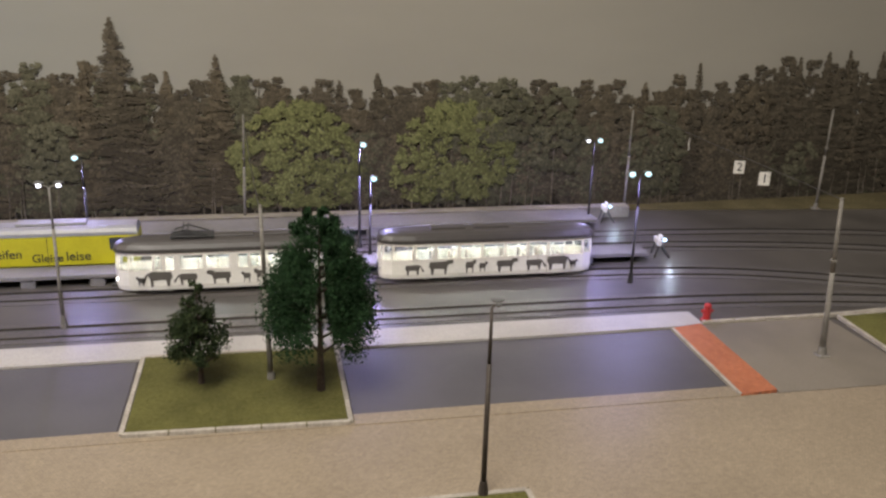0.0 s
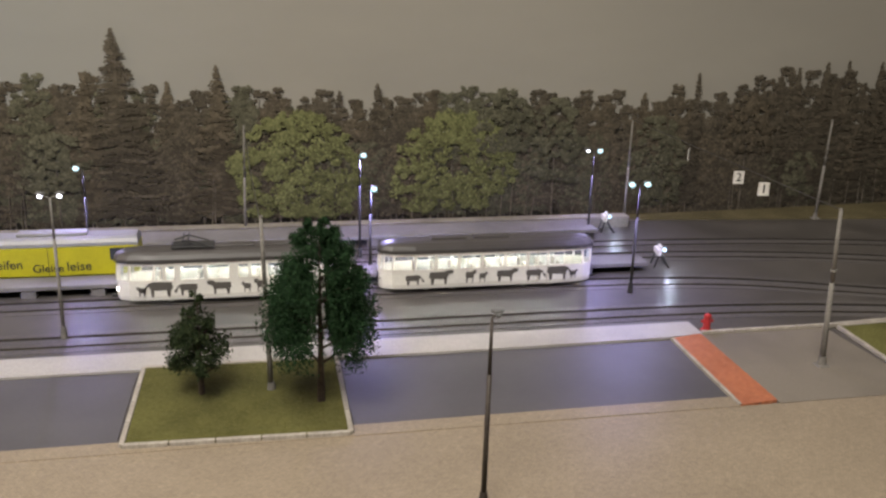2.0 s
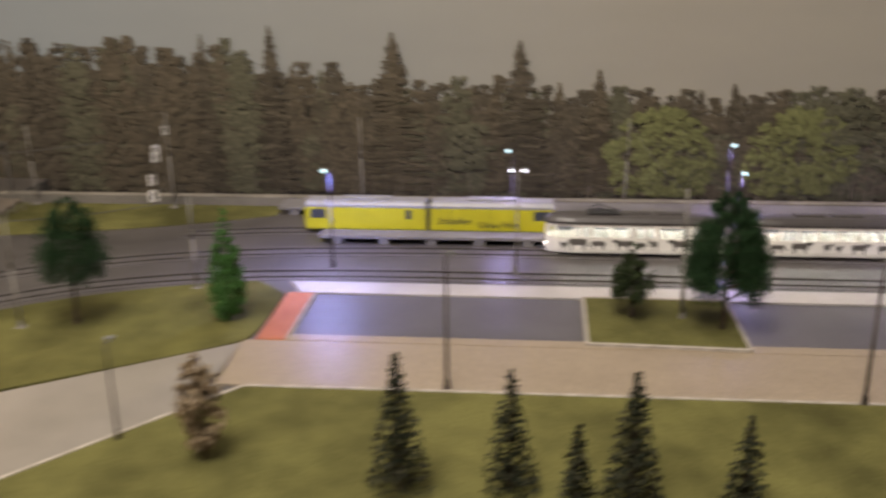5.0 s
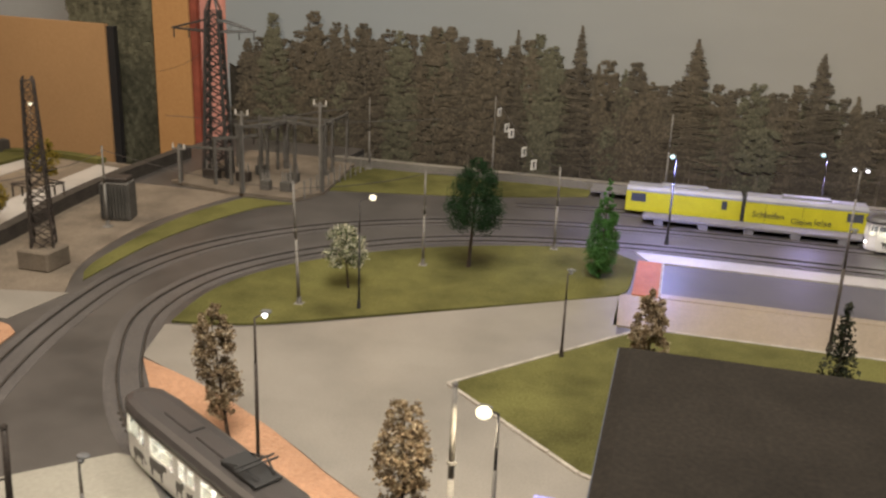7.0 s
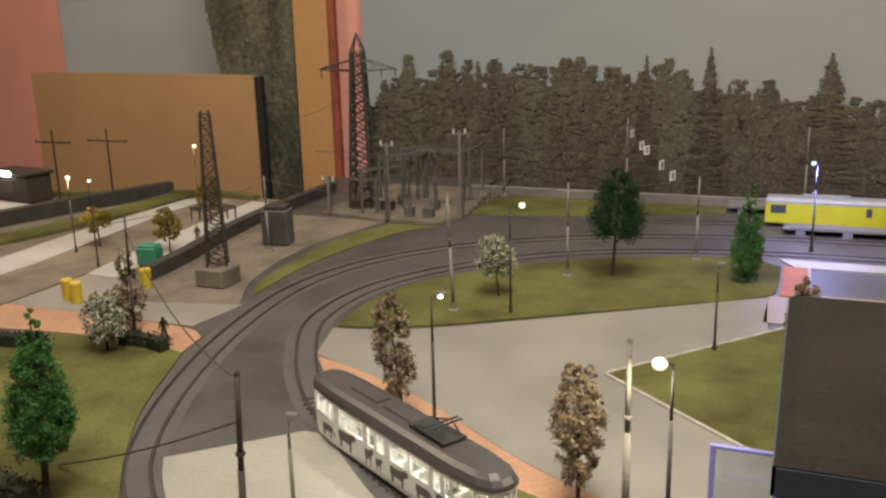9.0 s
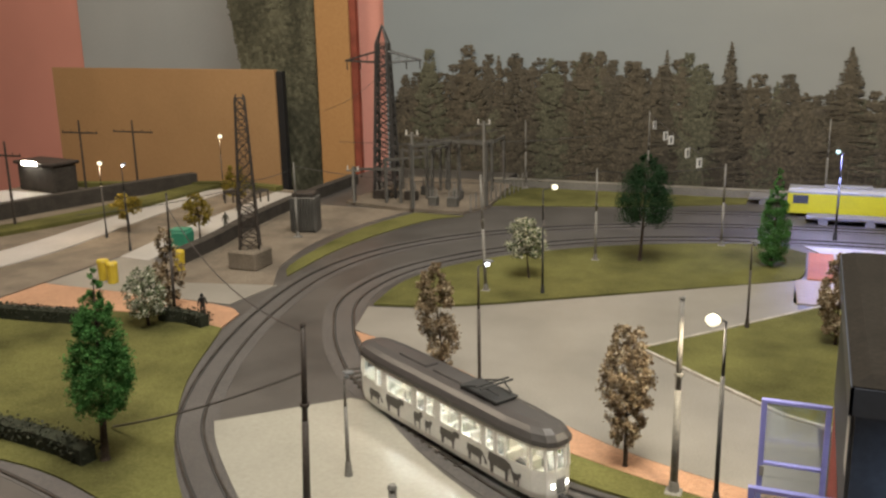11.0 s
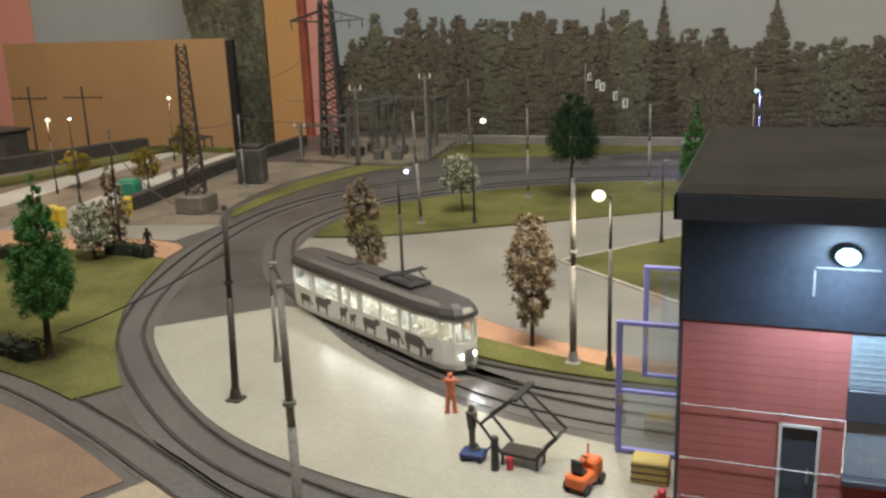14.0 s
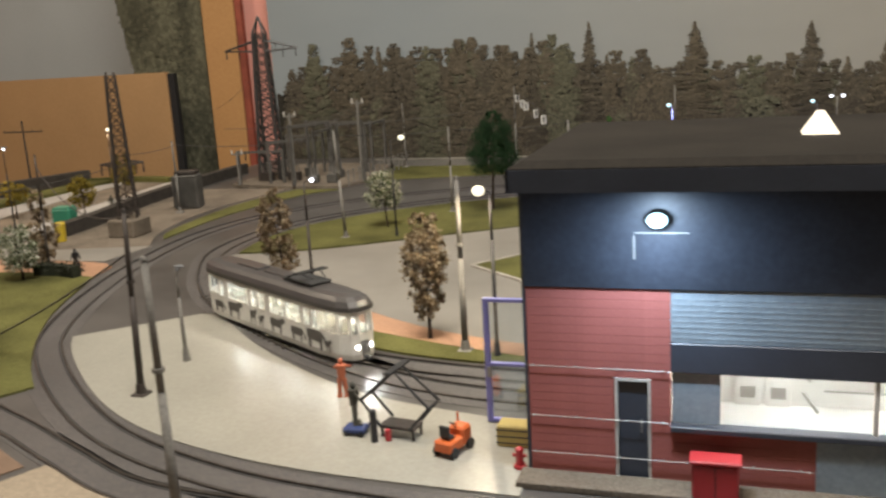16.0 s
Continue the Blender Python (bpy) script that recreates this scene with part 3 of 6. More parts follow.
# ---- tracks ----
def track(name, pts, label, sleepers=None, bed=3.4):
    t = thing(name, 0, 0, 0, label, "tram track", "tram tracks", 0, "structure")
    path = smooth_path(pts)
    bm = bmesh.new()
    ribbon(bm, path, bed, 0.0, 0.025)
    part("track_bed", bm, M["trackbed"], t)
    for s in (-0.825, 0.825):
        bm = bmesh.new()
        ribbon(bm, path, 0.13, 0.0, 0.12, s)
        part("rail", bm, M["rail"], t)
        # flat dark strip beside the rail, painted in for the groove's shade
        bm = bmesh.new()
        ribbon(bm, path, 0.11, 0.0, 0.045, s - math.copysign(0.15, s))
        part("groove_strip", bm, M["groove"], t)
    if sleepers:
        bm = bmesh.new()
        box(bm, -0.14, 0.14, -1.05, 1.05, 0.0, 0.07, 0.02)
        me = mesh_from("sleeper", bm, M["sleeper"])
        lo, hi = sleepers
        acc = 0.0
        for (ax, ay), (bx, by) in zip(path, path[1:]):
            l = math.hypot(bx - ax, by - ay)
            acc += l
            if acc > 0.62 and lo <= ax <= hi and ay < 14:
                acc = 0.0
                ob = new("sleeper", me)
                ob.parent = t
                ob.matrix_local = pose(ax * U, ay * U, 0.02 * U, 0, 0, math.degrees(math.atan2(by - ay, bx - ax)))
    return t


track("tram_track", ((95, 44), (60, 54.2), (48, 57.2), (36, 58.8), (20, 59.2), (-10, 59.2), (-30, 59.0), (-43, 57.2), (-54, 53), (-63, 45.5), (-68.7, 36), (-69.4, 26), (-66, 18), (-61.7, 11.7), (-57.5, 7.5), (-50.6, 2.0), (-44.6, -1.9), (-38.5, -4.5), (-31, -5.4), (-18, -5.4)), "grooved tram track curving into the yard hall", (-61.5, -49))
track("tram_track", ((95, 50), (62, 57), (50, 61.2), (38, 65), (24, 66.2), (0, 66.2), (-26, 66.0), (-42, 64.2), (-55, 60), (-66, 53), (-73.4, 43.5), (-76.0, 33), (-74.6, 20.5), (-71.3, 9.2), (-67.3, 0.6), (-63.4, -4.2), (-58.1, -9.0), (-52.6, -12.9), (-46.8, -15.4), (-40, -16.9), (-28, -17.6), (0, -17.8)), "grooved tram track running round the loop")
track("tram_track", ((95, 58), (64, 67), (52, 70.4), (40, 72.3), (28, 72.8), (-30, 72.8), (-48, 70.5)), "grooved tram track between the platforms")
track("tram_track", ((95, 62), (66, 72), (52, 75), (40, 76.2), (28, 76.5), (-34, 76.5)), "grooved tram track between the platforms", None, 2.6)
track("tram_track", ((-99, -1.5), (-84, -5.8), (-68.0, -9.2), (-58.9, -12.7), (-53.3, -15.4), (-47.6, -17.9), (-40, -18.6), (-30, -18.9), (0, -19.0)), "grooved tram track outside the loop", None, 2.2)
track("tram_track", ((-51.6, 2.9), (-47, 0.4), (-42.5, -1.2), (-37, -2.1), (-31, -2.4), (-18, -2.4)), "second track branching into the hall", None, 2.0)


# ---- platforms and the ledge below the forest ----
def platform(x0, x1, y0, y1, label):
    t = thing("platform", 0, 0, 0, label, "platform", "tram platforms", 0, "structure")
    bm = bmesh.new()
    box(bm, x0, x1, y0, y1, 0.62, 0.95, 0.04)
    part("slab", bm, M["platform"], t)
    n = int((x1 - x0) / 4.9)
    for i in range(n):
        x = x0 + 1.3 + i * 4.9
        bm = bmesh.new()
        box(bm, x, x + 1.05, y0 + 0.1, y1 - 0.3, 0, 0.62, 0.03)
        part("pier", bm, M["platform"], t)
    bm = bmesh.new()
    box(bm, x0, x1, y1 - 0.28, y1 - 0.05, 0, 0.62)
    part("back_panel", bm, M["sleeper"], t)
    return t


platform(-33, 33.2, 67.95, 70.2, "low grey concrete platform on square piers")
platform(-40, 32.6, 78.3, 82.0, "low grey concrete platform on square piers, before the ledge")
bm = bmesh.new()
box(bm, -76, 37.4, 82.05, 83.2, -4, 1.0, 0.03)
solid("ledge", bm, M["ledge"], "long grey-beige board ledge below the forest picture", "ledge", "structure")
bm = bmesh.new()
box(bm, -76, 37.4, 82.02, 83.3, 1.0, 1.12, 0.03)
solid("ledge_cap", bm, M["whitecap"], "pale cap strip on the ledge", "ledge", "structure")


# ---- the printed forest ----
bm = bmesh.new()
box(bm, -98.8, 108, 95.0, 96.0, -90, 110)
solid("backdrop", bm, M["sky"], "printed overcast evening sky on a tall board", "backdrop", "structure")
bm = bmesh.new()
xs = np.arange(-98.4, 107.9, 1.1)
top = [7.6 + 1.6 * noise.noise((x * 0.09, 3.1, 0)) + 0.8 * noise.noise((x * 0.6, 1.0, 0)) + (4.0 if x < -46 else 2.2 if x < -30 else 1.0 if x < -14 else 0) for x in xs]
for (xa, ta), (xb, tb) in zip(zip(xs, top), zip(xs[1:], top[1:])):
    bm.faces.new([bm.verts.new(p) for p in ((xa, 94.9, -9), (xb, 94.9, -9), (xb, 94.9, tb), (xa, 94.9, ta))])
bmesh.ops.remove_doubles(bm, verts=bm.verts, dist=0.001)
solid("backdrop_shade", bm, M["undergrowth"], "printed dark shade between the forest trunks", "backdrop", "structure")

wood = collections.defaultdict(lambda: ([], []))
rngf = np.random.default_rng(11)
trunks = bmesh.new()


def leaf(kind, x, y, z, s):
    wood[kind][0].append((x, y, z))
    wood[kind][1].append(s)


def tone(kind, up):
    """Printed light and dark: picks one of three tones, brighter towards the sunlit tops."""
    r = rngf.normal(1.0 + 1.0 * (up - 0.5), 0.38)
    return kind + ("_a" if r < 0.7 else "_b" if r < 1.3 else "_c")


def spruce(x, h, w, kind, y=94.75, foot=-1.0, ragged=0.55):
    """Drooping feathery tiers of uneven length, narrow at the tip."""
    z = h
    lean = rngf.uniform(-0.15, 0.15)
    while z > foot:
        f = (h - z) / (h - foot)
        for side in (-1, 1):
            half = w * 0.5 * (f ** 0.78) * rngf.uniform(1 - ragged, 1 + ragged * 0.7) + 0.1
            k = max(3, int(half / 0.075))
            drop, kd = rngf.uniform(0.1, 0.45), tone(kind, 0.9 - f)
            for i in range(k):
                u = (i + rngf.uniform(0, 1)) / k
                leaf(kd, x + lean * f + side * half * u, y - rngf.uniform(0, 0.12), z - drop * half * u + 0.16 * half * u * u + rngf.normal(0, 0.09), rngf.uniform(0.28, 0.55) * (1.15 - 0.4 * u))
        z -= rngf.uniform(0.2, 0.42)
    rod(trunks, (x, y + 0.1, -2.5), (x + lean, y + 0.1, h * 0.9), 0.13, 0.03, 5)


def pine(x, h, w, kind, y=94.8, foot=-1.2):
    """A tall pine: uneven drooping bunches, small at the top, with a ragged side."""
    z, side = h - 0.35, 1
    foot -= 1.2 if x > 36 else 0.0
    while z > foot:
        f = (h - z) / (h - foot)
        half = w * 0.5 * min(1.0, 0.22 + 1.5 * f)
        for _ in range(2 if f < 0.12 else 4):
            side = -side
            px = x + side * half * rngf.uniform(0.0, 0.95)
            cr = rngf.uniform(0.3, 0.85) * (0.8 if f < 0.12 else 1.0 + 0.3 * f)
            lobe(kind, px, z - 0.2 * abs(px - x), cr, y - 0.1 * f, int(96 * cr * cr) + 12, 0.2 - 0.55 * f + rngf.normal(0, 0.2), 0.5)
        z -= rngf.uniform(0.42, 0.66)
    rod(trunks, (x, y + 0.12, -2.5), (x + rngf.uniform(-0.2, 0.2), y + 0.12, h - 1.0), 0.13, 0.05, 5)


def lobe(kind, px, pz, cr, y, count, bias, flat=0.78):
    """One bunch of printed foliage, light put into its tones: pale on its upper rim, dark beneath."""
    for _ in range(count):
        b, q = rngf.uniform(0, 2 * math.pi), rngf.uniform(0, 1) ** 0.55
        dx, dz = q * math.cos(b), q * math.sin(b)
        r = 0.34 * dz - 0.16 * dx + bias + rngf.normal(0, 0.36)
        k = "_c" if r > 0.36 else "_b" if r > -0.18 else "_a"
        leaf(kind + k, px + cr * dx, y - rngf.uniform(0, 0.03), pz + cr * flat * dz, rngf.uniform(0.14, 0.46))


def crown(x, z0, z1, w, kind, y=94.7, dense=17.0):
    """A domed head built of bunches, laid from the top down, with a broken outline."""
    rx, h = w / 2, z1 - z0
    m = max(14, int(w * h * 1.7))
    rows = sorted(rngf.uniform(0, 1, m), reverse=True)
    count = int(dense * w * h / m * 1.25)
    for i, up in enumerate(rows):
        half = rx * math.sqrt(max(0.03, 1 - ((up - 0.34) / 0.67) ** 2)) if up > 0.34 else rx * (0.78 + 0.22 * up / 0.34)
        side = rngf.uniform(-1, 1)
        cr = rngf.uniform(0.3, 0.8) * min(1.0, 0.42 + w * 0.05)
        # bias prints light into the head: paler towards the top and left
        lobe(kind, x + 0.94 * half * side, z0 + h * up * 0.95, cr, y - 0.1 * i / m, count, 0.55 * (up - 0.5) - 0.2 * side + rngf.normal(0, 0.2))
    rod(trunks, (x, y + 0.15, -2.5), (x + rngf.uniform(-0.3, 0.3), y + 0.15, (z0 + z1) / 2), 0.11, 0.06, 5)


# back row: mixed trees with an uneven top line
x = -95.2
while x < 104:
    if x < -46:
        h = rngf.uniform(16.2, 19.0)
    elif x > 56:
        h = rngf.uniform(13.0, 15.2)
    else:
        h = rngf.uniform(11.0, 13.0) + (3.0 if x < -36 else 2.0 if x < -30 else 1.4 if x < -14 else 0)
    kind = ("needle_brown", "needle_dark", "leaf_grey", "needle_dark")[rngf.integers(0, 4)] if x < 56 else "needle_dark"
    if rngf.uniform() < 0.07:
        spruce(x, h, rngf.uniform(4.2, 6.4), kind, 94.85)
    else:
        pine(x, h - 0.3 + rngf.uniform(-0.9, 0.7), rngf.uniform(4.2, 7.6), kind, 94.82 + rngf.uniform(-0.06, 0.06))
    x += rngf.uniform(1.2, 2.3)
# lower front row
x = -95.2
while x < 104:
    h = rngf.uniform(5.5, 9.0) * (1.45 if x < -46 else 1.0)
    crown(x, rngf.uniform(0.2, 1.8) - (2.6 if x > 36 else 2.0), h, rngf.uniform(3.0, 5.0), ("needle_brown", "leaf_grey", "leaf_grey", "needle_dark")[rngf.integers(0, 4)], 94.72)
    x += rngf.uniform(2.0, 3.2)
# the single trees that stand out
for x, h, w, k in ((-12.8, 17.9, 8.2, "needle_dark"), (-28.8, 18.8, 8.6, "needle_brown"), (-44.4, 19.7, 5.0, "needle_dark"), (-3.0, 14.3, 5.6, "needle_brown"), (50.1, 13.9, 2.2, "needle_dark"),
                   (62.6, 14.6, 4.4, "needle_dark"), (66.2, 15.2, 4.4, "needle_dark"), (69.0, 15.4, 4.0, "needle_dark"), (73.4, 15.3, 5.0, "needle_dark"), (-15.6, 13.4, 3.0, "needle_brown"),
                   (-53.3, 18.6, 4.0, "needle_dark")):
    spruce(x, h, w, k, 94.6)
for x, h, w, k in ((-84.1, 20.0, 6.2, "needle_brown"), (-90.9, 19.3, 6.0, "leaf_grey"), (-65.3, 18.7, 6.8, "needle_brown"), (-57.8, 17.3, 6.0, "needle_brown"), (-76, 18.7, 6.4, "needle_dark"), (-70.6, 17.9, 6.0, "leaf_grey")):
    pine(x, h, w, k, 94.6)
for x, z0, z1, w, k in ((4.9, -1.2, 10.2, 14.8, "leaf_olive"), (22.0, -1.0, 10.1, 15.2, "leaf_olive"), (45.5, -0.6, 9.6, 8.4, "leaf_grey"), (27.5, 5.5, 12.4, 7.0, "leaf_grey"),
                        (33.5, 2.0, 11.6, 6.5, "leaf_grey"), (64.5, -0.4, 5.0, 5.0, "leaf_grey"), (-19, 1.6, 8.0, 7.0, "leaf_grey"), (57.0, 5, 11.7, 7.0, "needle_brown")):
    crown(x, z0, z1, w, k, 94.5, 48.0)
forest = thing("backdrop_forest", 0, 0, 0, "printed dark mixed forest with spruces and round broadleaf trees", "backdrop", "", 0, "structure")
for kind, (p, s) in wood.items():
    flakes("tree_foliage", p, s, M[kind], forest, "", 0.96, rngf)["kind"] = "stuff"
for _ in range(70):
    x = rngf.uniform(-96, 104)
    rod(trunks, (x, 94.5, -4), (x + rngf.uniform(-0.4, 0.4), 94.55, rngf.uniform(0.2, 3.0)), rngf.uniform(0.05, 0.12), 0.05, 5)
part("tree_trunks", trunks, M["bark"], forest)["kind"] = "stuff"

# boards at the end of the layout
bm = bmesh.new()
bmesh.ops.create_cube(bm, size=1, matrix=Matrix.Translation((-149.8, 99.9, -37)) @ Matrix.Rotation(math.atan2(-9.1, 59.3), 4, "Z") @ Matrix.Diagonal((60.0, 0.8, 106, 1)))
solid("brown_board", bm, M["brownboard"], "large brown hardboard box standing behind the side street", "board")
# narrow black box added as the shadow beside the board's right end
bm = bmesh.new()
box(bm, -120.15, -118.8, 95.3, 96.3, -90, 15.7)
solid("board_edge_shadow", bm, M["black"], "black strip standing in for the shadow beside the hardboard box", "board")
bm = bmesh.new()
box(bm, -113.0, -106.6, 97.4, 98.6, -90, 120, 0.1)
solid("ochre_board", bm, M["orangeboard"], "tall ochre board standing on end", "board")
bm = bmesh.new()
box(bm, -106.6, -105.4, 97.8, 98.8, -90, 120)
solid("red_board", bm, M["redboard"], "narrow red edge of a tall board", "board")
roll = thing("forest_roll", -124, 100.5, 0, "rolled end of the printed forest picture hanging beside the ochre board", "backdrop")
bm = bmesh.new()
edge = [(10.6, -90), (10.6, 60), (-10.5, 60), (-9.4, 38), (-8.4, 30), (-8.1, 26), (-7.3, 22), (-7.0, 19), (-5.9, 15), (-5.5, -90)]
front = [bm.verts.new((i, 0.0, k)) for i, k in edge]
back = [bm.verts.new((i, 1.0, k)) for i, k in edge]
bm.faces.new(front)
bm.faces.new(back[::-1])
for k in range(len(edge)):
    bm.faces.new((front[k], front[(k + 1) % len(edge)], back[(k + 1) % len(edge)], back[k]))
part("sheet", bm, M["leaf_grey_a"], roll)
p = rngf.uniform((-11.6, -0.25, -8), (10.5, 0, 46), size=(32000, 3))
p = p[p[:, 0] > np.interp(p[:, 2], (0, 15, 19, 22, 26, 30, 38, 60), (-5.5, -5.9, -7.0, -7.3, -8.1, -8.4, -9.4, -10.5)) - rngf.uniform(0, 0.5, len(p))]
cut = np.array([0.55 * noise.noise((0.3 * q[0], 0.1 * q[2], 5.0)) + 0.5 * noise.noise((1.1 * q[0], 0.9 * q[2], 2.0)) for q in p])
for k, lo, hi in (("leaf_grey_b", -0.15, 0.12), ("leaf_grey_a", -9, -0.15), ("leaf_grey_c", 0.12, 9)):
    q = p[(cut > lo) & (cut < hi)]
    flakes("foliage", q, rngf.uniform(0.45, 1.0, len(q)), M[k], roll, "", 0.95, rngf)


# ---- trees ----
def tree(x, y, h, crown_from, profile, leaves, size, material, label, name="tree", lean=(0.0, 0.0), trunk=0.22, seed=1, group="", clumps=60, limbs=7, parting=0.0):
    """profile: half widths of the crown from its foot to its tip."""
    t = thing(name, x, y, 0, label, "tree", group)
    rng = np.random.default_rng(seed)
    bm = bmesh.new()
    def axis(z):
        return Vector((lean[0] * z / h, lean[1] * z / h, z))
    zs = [0, 0.25 * h, 0.55 * h, 0.92 * h]
    for i, (a, b) in enumerate(zip(zs, zs[1:])):
        rod(bm, axis(a), axis(b), trunk * (1 - 0.28 * i), trunk * (1 - 0.28 * (i + 1)), 8)
    rod(bm, axis(0), axis(0.03 * h), trunk * 1.6, trunk, 8)
    def half(u):
        k = u * (len(profile) - 1)
        i = min(int(k), len(profile) - 2)
        return profile[i] + (profile[i + 1] - profile[i]) * (k - i)
    for i in range(limbs):
        u = rng.uniform(0.02, 0.75)
        z = crown_from + u * (h - crown_from)
        a = rng.uniform(0, 2 * math.pi)
        r = half(u) * 0.75
        rod(bm, axis(max(0.2, z - 0.5 * r)), axis(z + 0.15 * r) + Vector((r * math.cos(a), r * math.sin(a), 0)), trunk * 0.4, trunk * 0.1, 5)
    part("trunk", bm, M["trunk"], t)
    pts = []
    w = np.array([half((i + 0.5) / 40) for i in range(40)])
    w = w ** 1.4 / (w ** 1.4).sum()
    for _ in range(clumps):
        u = (rng.choice(40, p=w) + rng.uniform()) / 40
        a, r = rng.uniform(0, 2 * math.pi), half(u) * math.sqrt(rng.uniform(0.1, 1.0)) * 0.9
        c = axis(crown_from + u * (h - crown_from)) + Vector((r * math.cos(a), r * math.sin(a), 0))
        s = max(size * 0.9, half(u) * 0.2)
        q = np.clip(rng.normal(size=(leaves // clumps, 3)), -1.6, 1.6) * s * 0.6
        pts.append(q + np.array(c))
    pts = np.concatenate(pts)
    if parting:  # the crown parts round the stem, below its top
        u = (pts[:, 2] - crown_from) / (h - crown_from)
        wide = parting * np.clip(1.15 - 1.25 * u, 0, 1) * (1 + 0.7 * np.array([noise.noise((0.4, 3.0 * float(k), seed)) for k in u]))
        keep = (np.abs(pts[:, 0] - lean[0] * pts[:, 2] / h) > wide) | (rng.uniform(size=len(pts)) < 0.06)
        pts = pts[keep]
    flakes("crown", pts, rng.uniform(0.6, 1.3, len(pts)) * size, M[material], t, "", 0.0, rng)
    return t


tree(3.6, 47.7, 11.3, 3.3, (2.9, 3.25, 3.3, 3.2, 3.05, 2.8, 2.45, 2.0, 1.4, 0.6), 62000, 0.15, "foam_dark", "tall dark green umbrella-headed model tree on the lawn bed", "broadleaf_tree", (0, 0), 0.24, 5, "", 460, 14, 0.5)
tree(-3.2, 49.6, 6.5, 1.9, (1.5, 2.0, 1.75, 1.4, 0.95, 0.3), 7000, 0.19, "foam_olive", "small dark olive model tree on the lawn bed", "small_tree", (0, 0), 0.2, 6, "", 120, 9)
tree(-47.9, 45.6, 10.7, 4.0, (2.2, 2.8, 2.9, 2.75, 2.5, 2.1, 1.5, 0.6), 22000, 0.15, "foam_dark", "dark green umbrella-headed model tree on the loop lawn", "broadleaf_tree", (0.6, 0), 0.2, 7, "", 330, 8, 0.3)
tree(-35.8, 47.2, 9.5, 0.5, (1.0, 1.5, 1.55, 1.35, 1.0, 0.55, 0.1), 18000, 0.14, "foam_green", "bright green pointed conifer on the loop lawn", "conifer", (0.3, 0), 0.16, 8, "", 330, 4)
tree(-68.1, -6.0, 11.1, 3.0, (1.3, 1.75, 1.8, 1.65, 1.4, 1.05, 0.65, 0.15), 26000, 0.14, "foam_green", "tall green pointed poplar beside the hedge", "poplar", (0.5, 0.2), 0.24, 9, "", 400, 5, 0.14)
tree(-41.0, 3.0, 7.9, 1.4, (0.6, 1.1, 1.35, 1.5, 1.45, 1.2, 0.7), 7500, 0.2, "foam_brown", "pale brown upright autumn tree by the yard track", "columnar_tree", (0, 0), 0.14, 10, "autumn trees", 160)
tree(-54.0, 9.8, 8.3, 1.5, (0.7, 1.2, 1.4, 1.35, 1.15, 0.7), 8000, 0.18, "foam_brown", "leaning pale brown autumn tree by the footpath", "columnar_tree", (-1.0, 0.2), 0.13, 11, "autumn trees", 130)
tree(-30.4, 26.2, 6.9, 0.9, (0.8, 1.3, 1.4, 1.3, 1.0, 0.5), 6500, 0.2, "foam_brown", "reddish brown upright autumn tree on the lawn", "columnar_tree", (0, 0), 0.13, 12, "autumn trees", 110)
tree(-82.4, 17.6, 7.4, 0.8, (0.8, 1.3, 1.4, 1.1, 0.8, 0.4), 2600, 0.26, "foam_brown", "thin brownish tree at the crossing", "columnar_tree", (0, 0), 0.14, 13, "", 60)
tree(-56.4, 36.2, 5.7, 2.2, (1.3, 1.9, 1.95, 1.6, 0.9), 4200, 0.22, "foam_white", "white flowering round shrub tree on the loop lawn", "blossom_tree", (-0.5, 0), 0.12, 14, "blossom trees", 120)
tree(-81.4, 13.6, 4.8, 1.2, (1.2, 1.8, 1.8, 1.4, 0.7), 3600, 0.23, "foam_white", "white flowering shrub tree behind the hedge", "blossom_tree", (-0.2, 0), 0.14, 15, "blossom trees", 110)
for x, y, h in ((-96.5, 40.5, 5.2), (-107.0, 41.0, 4.6), (-101.5, 55.0, 6.0)):
    tree(x, y, h, 1.9, (1.1, 1.8, 1.9, 1.5, 0.6), 1800, 0.28, "foam_yellow", "small yellowish bush tree beside the side street", "small_tree", (0, 0), 0.12, int(h * 10), "street trees", 60)


def conifer(x, y, h, w, seed):
    t = thing("small_conifer", x, y, 0.15, "small blackish green model conifer on the lawn", "conifer", "lawn conifers")
    rng = np.random.default_rng(seed)
    bm = bmesh.new()
    rod(bm, (0, 0, 0), (0, 0, h * 0.95), 0.16, 0.04, 7)
    part("trunk", bm, M["trunk"], t)
    pts = []
    z = 0.12 * h
    while z < h:
        r = w * 0.5 * (1 - z / h) ** 0.85 + 0.06
        k = max(8, int(46 * r))
        for i in range(k):
            a, u = rng.uniform(0, 2 * math.pi), rng.uniform(0.1, 1)
            pts.append((r * u * math.cos(a), r * u * math.sin(a), z - 0.35 * r * u + rng.normal(0, 0.05)))
        z += rng.uniform(0.22, 0.36)
    flakes("crown", pts, rng.uniform(0.2, 0.45, len(pts)), M["foam_black"], t, "", 0.0, rng)
    return t


for i, (x, y, h) in enumerate(((-18.6, 23.9, 8.4), (-12.5, 24.2, 7.4), (-8.9, 23.4, 4.9), (-6.0, 23.6, 8.0), (-0.1, 23.5, 5.7))):
    conifer(x, y, h, 0.5 * h, 40 + i)


